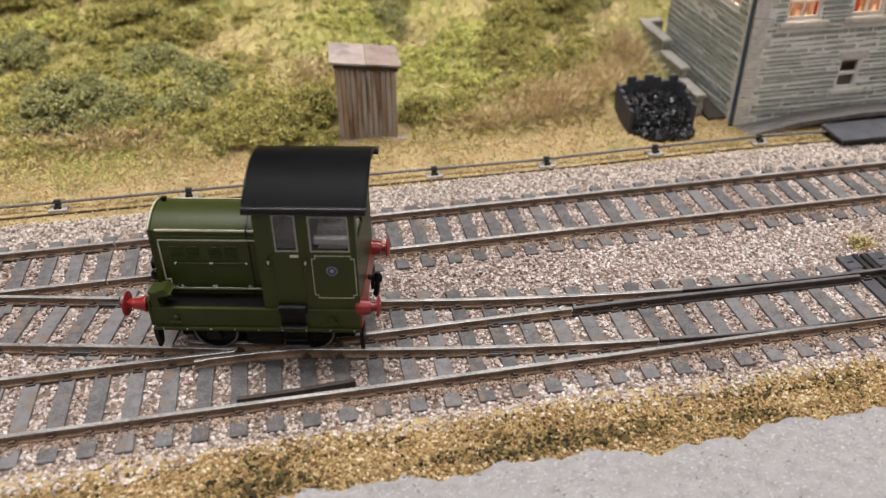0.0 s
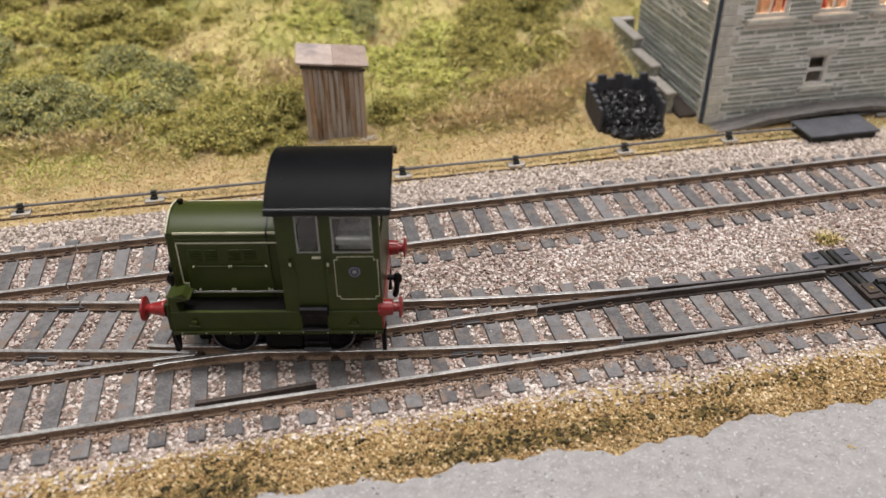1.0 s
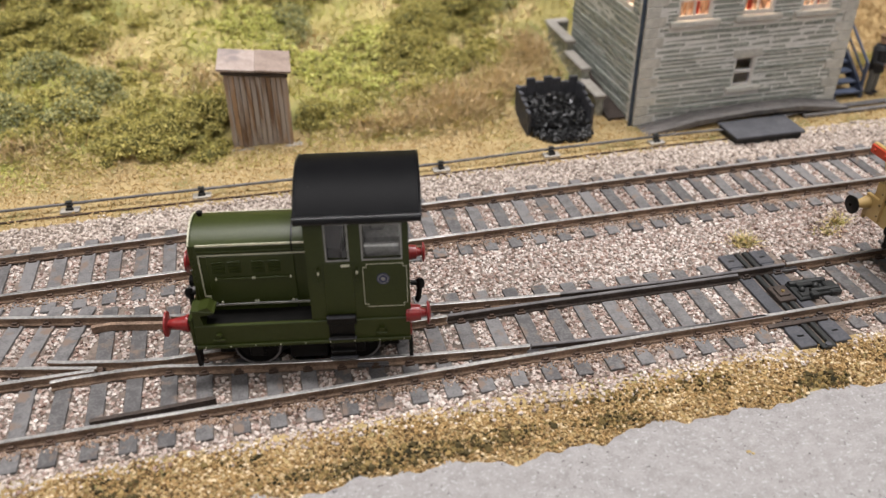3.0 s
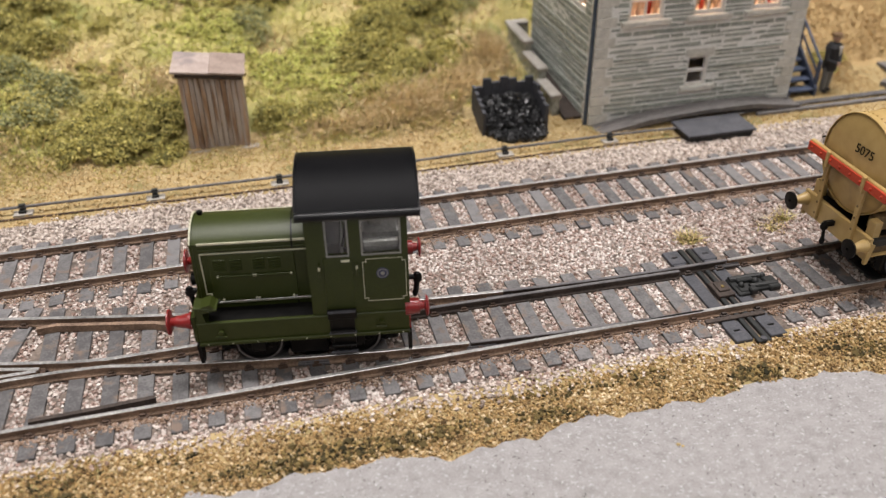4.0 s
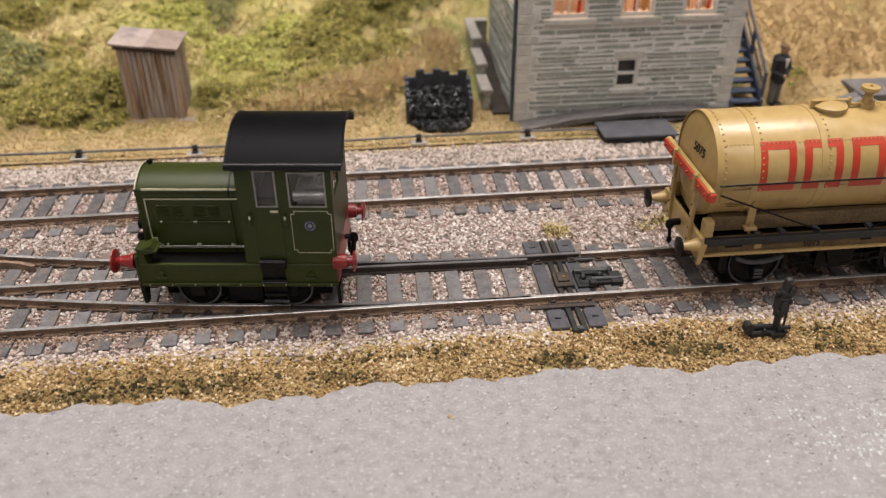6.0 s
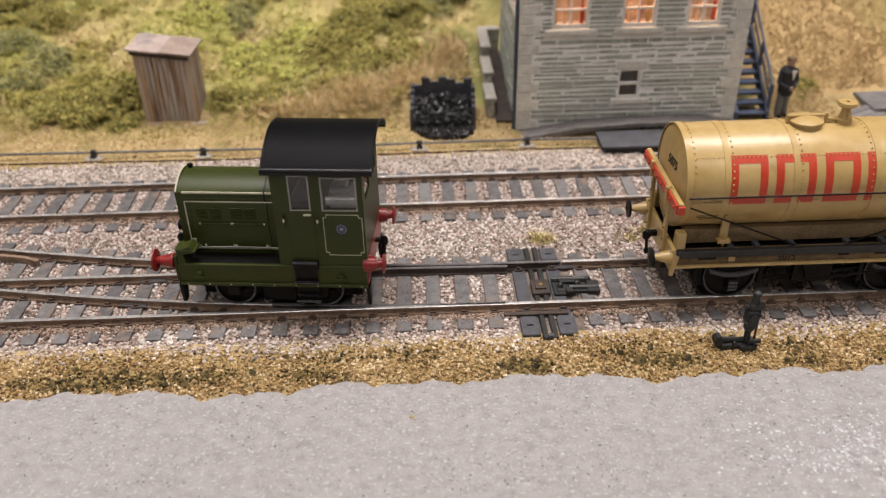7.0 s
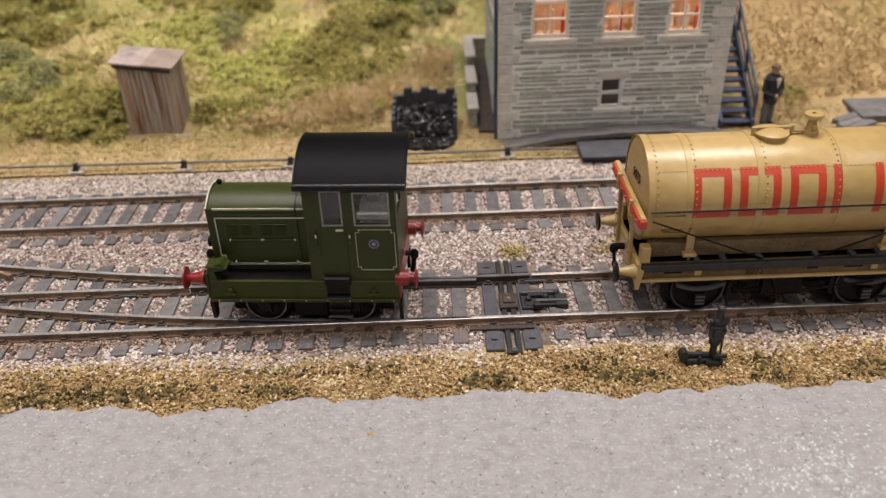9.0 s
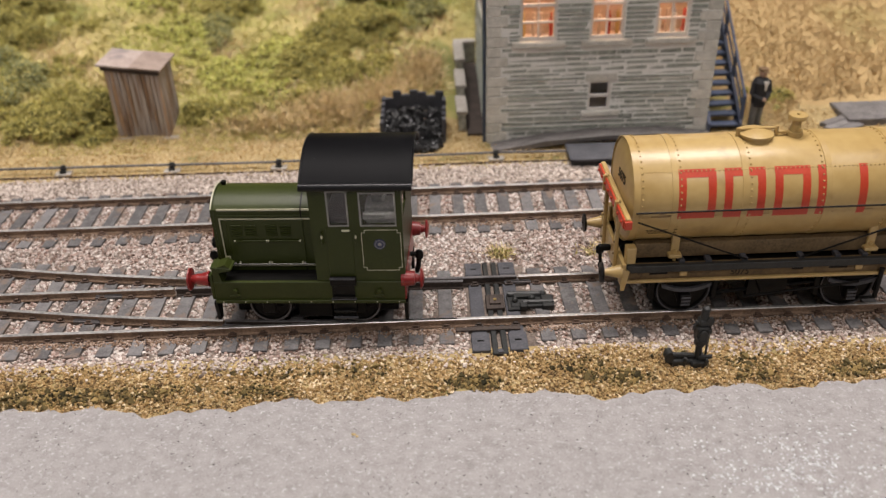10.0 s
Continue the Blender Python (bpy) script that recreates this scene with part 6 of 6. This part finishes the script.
        lay(z, h, BX0 + (6.7, 4.5)[k], BX1 - (6.7, 4.5)[k], put_front, holes, rng.choice((-0.16, 0.0, 0.1)))
        z += h
    z = 0.1
    while z < 40:
        h = rng.uniform(1.5, 2.6)
        lay(z, h, BY0 + 5.0, BY1, put_left, [(side_w[0] - 0.2, side_w[1] + 0.2, side_w[2], side_w[3])], rng.choice((-0.16, 0.0, 0.1)))
        z += h
    return t


def box_steps():
    t = thing("staircase", at(0, 0), "blue-grey wooden staircase up the side of the signal box", "staircase")
    for x in (225.2, 236.0):
        prof = [(248.0, 0), (251.5, 0), (293.0, 33.0), (293.0, 36.5), (290.0, 36.5), (248.0, 3.0)]
        part("stringer", Shape().extrude(prof, x - 0.5, x + 0.5, "x"), M_BLUEGREY, t)
    n = 13
    for k in range(n):
        y, z = 249.5 + 42 * k / n, 1.8 + 33 * k / n
        part("tread", Shape().box(225.7, 235.5, y - 1.2, y + 2.6, z, z + 0.7, 0.1), M_BLUEGREY, t)
        part("riser", Shape().box(225.7, 235.5, y + 2.0, y + 2.4, z - 1.6, z), M_DARKBOX, t)
    s = Shape().rod((236.3, 249, 12.0), (236.3, 291, 45.0), 0.5, n=8).rod((236.3, 249, 7.4), (236.3, 291, 40.4), 0.4, n=8)
    part("handrail", s, M_BLUEGREY, t)
    for k in range(4):
        y, z = 249.5 + 13.5 * k, 10.8 * k
        part("post", Shape().box(235.8, 236.8, y - 0.5, y + 0.5, z, z + 12.2), M_BLUEGREY, t)


def figure():
    s = Shape()
    s.rod((-1.4, 0, 0.8), (-1.2, 0, 9.5), 1.0, 1.35, n=10, slot=1).rod((1.4, 0.4, 0.8), (1.1, 0, 9.5), 1.0, 1.35, n=10, slot=1)
    s.ball((-1.4, -0.8, 0.6), 1.0, (0.9, 1.7, 0.6), slot=0).ball((1.4, -0.4, 0.6), 1.0, (0.9, 1.7, 0.6), slot=0)
    s.lathe([(8.2, 2.4), (10, 2.6), (13.5, 2.5), (16.6, 2.9), (17.8, 2.2), (18.3, 0.9)], 14, axis="z", slot=0)
    s.rod((-2.8, 0, 16.8), (-3.5, -0.6, 12.6), 0.85, n=8, slot=0).rod((-3.5, -0.6, 12.6), (-0.6, -2.8, 11.2), 0.75, n=8, slot=0)
    s.rod((2.8, 0, 16.8), (3.5, -0.6, 12.6), 0.85, n=8, slot=0).rod((3.5, -0.6, 12.6), (0.6, -2.8, 11.2), 0.75, n=8, slot=0)
    s.ball((0, -2.9, 11.1), 0.8, n=8, slot=2).extrude([(-0.9, 17.4), (0, 14.2), (0.9, 17.4)], -2.95, -2.4, "y", slot=4)
    s.ball((0, -0.2, 19.7), 1.45, (0.9, 1, 1.15), slot=2)
    s.lathe([(20.4, 1.5), (20.9, 1.75), (21.5, 1.5), (21.8, 0.5)], 14, (0, -0.1, 0), "z", slot=3).box(-1.0, 1.0, -2.4, -1.2, 20.3, 20.6, slot=3)
    ob = new("figurine", s.mesh("figurine", [M_COAT, M_TROUSER, M_PALE, M_CAP, M_WHITE]))
    ob.matrix_world = at(241.8, 251.0, 0.0, 0, 0, 15)
    tagged(ob, "small painted standing figurine in dark coat and cap", "figurine")


def boardwalk():
    t = thing("boardwalk", at(0, 0), "weathered grey board ramp along the signal box wall", "boardwalk")
    prof = [(149.5, 0.0), (168.0, 3.0), (188, 4.2), (206.0, 4.2), (224.0, 1.6), (224.0, 0.5), (206, 3.2), (188, 3.2), (170.0, 2.0), (154, 0.0)]
    for k in range(3):
        part("board", Shape().extrude(prof, 239.4 + 2.15 * k, 241.4 + 2.15 * k, "y"), M_WOODGREY, t)
    part("fascia", Shape().extrude([(149.5, 0.0), (168.0, 3.1), (188, 4.3), (206, 4.3), (224, 1.7), (224, 0.4), (206, 2.6), (194, 2.9), (180, 2.6), (170, 1.5), (160, 0)], 238.6, 239.3, "y"), M_WOODGREY, t)
    # solid black block put in for the shade of the gap
    part("dark_recess", Shape().box(165, 222, 243.8, 245.6, 0, 2.0), M_BLACK, t, "black block standing for the shade behind the boards")
    b = thing("equipment_cover", at(186.0, 230.6), "flat dark grey cover over the rodding outlet", "cover")
    part("lid", Shape().box(-12.4, 12.0, -6.4, 6.0, 2.0, 2.9, 0.2), M_DARKBOX, b)
    part("case", Shape().box(-11.6, 11.2, -5.6, 5.4, -0.1, 2.0), M_SIGNALBLACK, b)


def rodding():
    t = thing("point_rodding", at(0, 0), "grey point rodding on small pale stools", "rodding")
    pts = [(-330, 235.2), (-150, 235.4), (-63, 234.6), (-27, 234.2), (9, 233.6), (44.6, 232.9), (79.5, 232.4), (115, 233.3), (150.5, 233.6), (174, 233.0)]
    s = Shape()
    for p, q in zip(pts, pts[1:]):
        s.rod((p[0], p[1], 2.0), (q[0] + 0.3, q[1], 2.0 + 0.1 * math.sin(q[0])), 0.42, n=8)
    part("rod", s, M_ROD, t, "thin grey rod")
    for x, y in pts[1:-1]:
        st = part("stool", Shape().box(x - 2.6, x + 2.6, y - 2.2, y + 0.8, -0.1, 0.55, 0.12), M_CONCRETE, t, "pale concrete stool")
        part("roller", Shape().box(x - 1.0, x + 1.0, y - 1.5, y - 0.9, 0.5, 1.3).rod((x, y - 1.0, 1.3), (x, y + 0.6, 1.3), 0.85, n=10).box(x - 0.9, x + 0.9, y - 0.6, y + 0.6, 2.3, 2.8, 0.1), M_SIGNALBLACK, st, "dark roller")
    s = Shape()
    for k in range(4):
        path = [(192 + k, 237.0 + 0.8 * k), (203, 239.0 + 0.9 * k), (212, 240.2 + 0.7 * k), (240, 240.6 + 0.7 * k), (330, 241.6 + 0.7 * k)]
        for p, q in zip(path, path[1:]):
            s.rod((*p, 1.3), (*q, 1.3), 0.28, n=6)
    part("rod", s, M_ROD, t, "bundle of grey rods beside the steps")
    # thin brown line laid in for the shadowed gap at the ballast edge
    s = Shape()
    for p, q in zip(pts, pts[1:]):
        s.rod((p[0], p[1] - 3.6, 0.25), (q[0], q[1] - 3.6, 0.25), 0.3, n=6)
    part("wire", s, M_CHAIR, t, "brown line standing for the shadowed gap along the ballast edge")
    part("bearer", Shape().box(207, 330, 237.6, 239.4, -0.1, 1.0, 0.15), M_WOODGREY, t)


def hut():
    t = thing("lamp_hut", at(28.2, 259.6, 0, 0, 0, -3), "small weathered plank hut with pale sloping roof", "hut")
    w, zl, zr = 9.3, 26.8, 24.6
    part("base", Shape().box(-9.8, 12.2, -1.4, 15, -1.0, 0.8, 0.2), M_CONCRETE, t, "pale concrete base slab")
    part("inner_box", Shape().extrude([(-w + 0.5, 0.5), (w - 0.5, 0.5), (w - 0.5, zr - 0.4), (-w + 0.5, zl - 0.4)], 1.25, 13.4, "y"), M_BLACK, t)
    n = 12
    for k in range(n):
        x0, x1 = -w + 2 * w * k / n, -w + 2 * w * (k + 1) / n
        z = zl + (zr - zl) * (k + 0.5) / n
        off = rng.uniform(-0.22, 0.22) + (0.22 if k == 5 else 0)
        part("plank", Shape().box(x0 + 0.06, x1 - 0.06, 0.0 + off, 1.0 + off, 0.6, z, 0.16), M_PLANK, t)
        part("plank", Shape().box(x0 + 0.06, x1 - 0.06, 13.4, 14.0, 0.6, z, 0.16), M_PLANK, t)
    for k in range(9):
        y0 = 0.8 + 1.42 * k
        for x0, z in ((-w - 0.1, zl), (w - 0.6, zr)):
            part("plank", Shape().box(x0, x0 + 0.7, y0 + 0.05, y0 + 1.36, 0.6, z, 0.14), M_PLANK, t)
    slope = math.degrees(math.atan((zl - zr) / (2 * w)))
    # the eave's shadow on the planks, added as a dark strip
    part("fascia", Shape().box(-w - 0.6, w + 0.6, -1.0, -0.5, 24.5, 25.6, 0.1, turn=(0, slope, 0)), M_DARKCHAIR, t, "dark strip standing for the eave shadow under the roof edge")
    for x0, x1, lift in ((-w - 1.7, 0.3, 0.0), (0.2, w + 1.7, 0.18)):
        zc = zl + (zr - zl) * ((x0 + x1) / 2 + w) / (2 * w) + 0.5 + lift
        part("roof_sheet", Shape().box(x0, x1, -1.7, 15.0, zc - 0.1, zc + 0.7, 0.15, turn=(1.5, slope, 0)), M_FELT if lift == 0 else M_FELTDARK, t, "pale felted roof sheet" if lift == 0 else "brown felted roof sheet")
    return t


def coal_bin():
    t = thing("coal_bunker", at(123.6, 254.5, 0, 0, 0, -2), "dark timber coal bunker heaped with coal", "coal bunker")
    n = 7
    for k in range(n):
        x = -10.4 + 20.8 * (k + 0.5) / n
        part("plank", Shape().box(x - 1.5, x + 1.5, 8.2, 9.4, -0.5, (10.6, 13.2, 11.8, 13.4, 12.6, 11.2, 12.8)[k], 0.2), M_DARKBOX, t)
    for sx in (-10.6, 10.6):
        for k in range(5):
            y = -7.0 + 3.2 * (k + 0.5)
            part("plank", Shape().box(sx - 0.6, sx + 0.6, y - 1.5, y + 1.5, -0.5, 8.6 + 0.8 * k + rng.uniform(-0.9, 0.9), 0.18), M_DARKBOX, t)
    g = np.random.default_rng(31)
    n = 3000
    x, y = g.uniform(-9.8, 9.8, n), g.uniform(-14.5, 8, n)
    top = np.clip(1.6 + (y + 10) * 0.42, 0.1, 7.4) * (1 - 0.25 * (x / 10.5) ** 2)
    keep = (y > -8) | (np.abs(x - 1.0) < 9.8 * (1 - 0.5 * np.clip(-(y + 8) / 6.5, 0, 1) ** 2))
    z = np.where(y < -7, g.uniform(0, 1.2, n), top + g.normal(0, 0.35, n) - g.uniform(0, 1.2, n))
    me = scatter("coal", np.stack([x, y, z], 1)[keep], g.uniform(0.35, 1.0, n)[keep], M_COAL, CHUNK, seed=32)
    c = thing("coal_heap", t.matrix_world.copy(), "heap of shiny black coal lumps in the bunker", "coal")
    part("coal", me, None, c)
    core = Shape().extrude([(-8.5, -0.2), (8.0, -0.2), (8.0, 6.6), (4, 6.2), (-6, 2.0)], -9.9, 9.9, "x")
    part("coal_core", core, M_COAL, c)


def yard_wall():
    t = thing("yard_wall", at(0, 0), "low stepped stone yard wall with grey coping beside the signal box", "wall")
    runs = [(257, 272, 7.6), (271.6, 289, 11.6), (288.6, 309, 15.6)]
    for y0, y1, z in runs:
        x = 140.6 + 0.02 * (y0 - 257)
        part("wall_run", Shape().box(x - 1.3, x + 1.3, y0, y1, -1, z - 1.4), M_RUBBLE, t, "rough stone wall")
        part("coping", Shape().box(x - 2.0, x + 2.0, y0 - 0.6, y1, z - 1.5, z, 0.3), M_CONCRETE, t, "grey stone coping")
    # dark brown floor: the yard's shade is put into its colour
    part("yard_floor", Shape().extrude([(252, -0.5), (309, -0.5), (309, 7.0), (285, 4.2), (268, 2.2), (252, 1.0)], 142.2, 148.3, "x"), M_DARKCHAIR, t, "yard floor coloured dark for the shade between the walls")
    part("wall_run", Shape().box(141.5, 148.3, 309.2, 311.6, -1, 14.2), M_RUBBLE, t, "rough stone wall")
    part("coping", Shape().box(139.6, 148.3, 308.6, 312.4, 14.2, 15.7, 0.3), M_CONCRETE, t, "grey stone coping")


def ground_signal():
    t = thing("ground_signal", at(186.2, 126.8, -0.6) @ Matrix.Diagonal((0.85, 0.85, 1.25, 1)), "matt black cast ground signal on a base plate", "ground signal")
    s = Shape().box(-2.0, 2.2, -2.2, 2.2, -0.4, 1.0, 0.2).box(-7.0, -1.0, -1.4, 1.2, -0.4, 1.1, 0.2)
    part("base", s, M_SIGNALBLACK, t)
    part("weight", Shape().rod((-7.6, -1.2, 1.7), (-7.6, 1.0, 1.7), 1.2, n=12).rod((-7.6, 0, 1.8), (-1, 0, 1.5), 0.6, n=8), M_SIGNALBLACK, t)
    part("lever_arm", Shape().rod((0, -1, 1.4), (3.2, -1.4, 1.9), 0.5, n=8), M_SIGNALBLACK, t)
    part("post", Shape().rod((0, 0, 0.8), (0, 0, 5.0), 0.9, n=10).lathe([(3.6, 1.0), (4.2, 1.5), (5.0, 1.5)], 12, axis="z"), M_SIGNALBLACK, t)
    part("lamp_case", Shape().box(-1.5, 1.5, -1.5, 1.5, 4.8, 8.2, 0.3).rod((0, -1.5, 6.5), (0, -2.0, 6.5), 1.1, n=12), M_SIGNALBLACK, t)
    part("lamp_top", Shape().box(-1.2, 1.6, -1.2, 1.2, 8.2, 9.6, 0.3).rod((0.2, 0, 9.4), (0.2, 0, 11.2), 1.2, 0.9, n=12).ball((0.4, 0, 11.4), 1.1, (1, 1, 0.6)), M_SIGNALBLACK, t)
    part("bolt", Shape().ball((-1.6, -1.4, 5.6), 0.5, n=8).ball((1.6, -1.4, 7.4), 0.5, n=8).ball((-3.6, -1.4, 1.3), 0.6, n=8).ball((1.8, -2.0, 1.2), 0.6, n=8).rod((-1.9, 0, 8.6), (1.9, 0, 8.6), 0.5, n=8).rod((1.7, -0.6, 1.0), (1.7, -0.6, 8.6), 0.3, n=6), M_SIGNALBLACK, t)
    part("spectacle", Shape().rod((1.4, -0.9, 9.4), (1.4, -1.4, 9.4), 0.9, n=12), M_SIGNALBLACK, t)


def crossing_boards():
    t = thing("board_crossing", at(283, 253, 0.4), "weathered grey timber boards laid on the ground", "boards")
    for k in range(3):
        part("board", Shape().box(-19 + 0.0 * k, -4.0, -9.5 + 3.4 * k, -6.4 + 3.4 * k, -0.6, 0.9 + 0.3 * k, 0.2, turn=(0, 0, 28)), M_WOODGREY, t)
    part("platform", Shape().box(-9, 22, -4, 12, -0.8, 2.2, 0.25), M_WOODGREY, t)


def fence_post():
    t = thing("fence_post", at(-63.5, 360, land(-63.5, 360) - 0.5), "thin dark timber fence post on the hillside", "post")
    part("post", Shape().box(-1.0, 1.0, -1.0, 1.0, 0, 16, 0.2), M_BLACK, t)


def road_marks():
    t = thing("debris", at(111.4, 109.4, -1.68), "small brown scrap of scatter stuck to the road", "debris")
    part("scrap", Shape().ball((0, 0, 0.1), 0.55, (1, 0.7, 0.4), n=8).ball((0.7, -0.6, 0.1), 0.35, (1, 1, 0.4), n=6), M_EARTH, t)


LOCO, WHEELS = locomotive()
tank_wagon()
signal_box()
box_steps()
figure()
boardwalk()
rodding()
hut()
coal_bin()
yard_wall()
ground_signal()
crossing_boards()
fence_post()
road_marks()
tufts()
bushes()
meadow()
loose_ground()
motions()
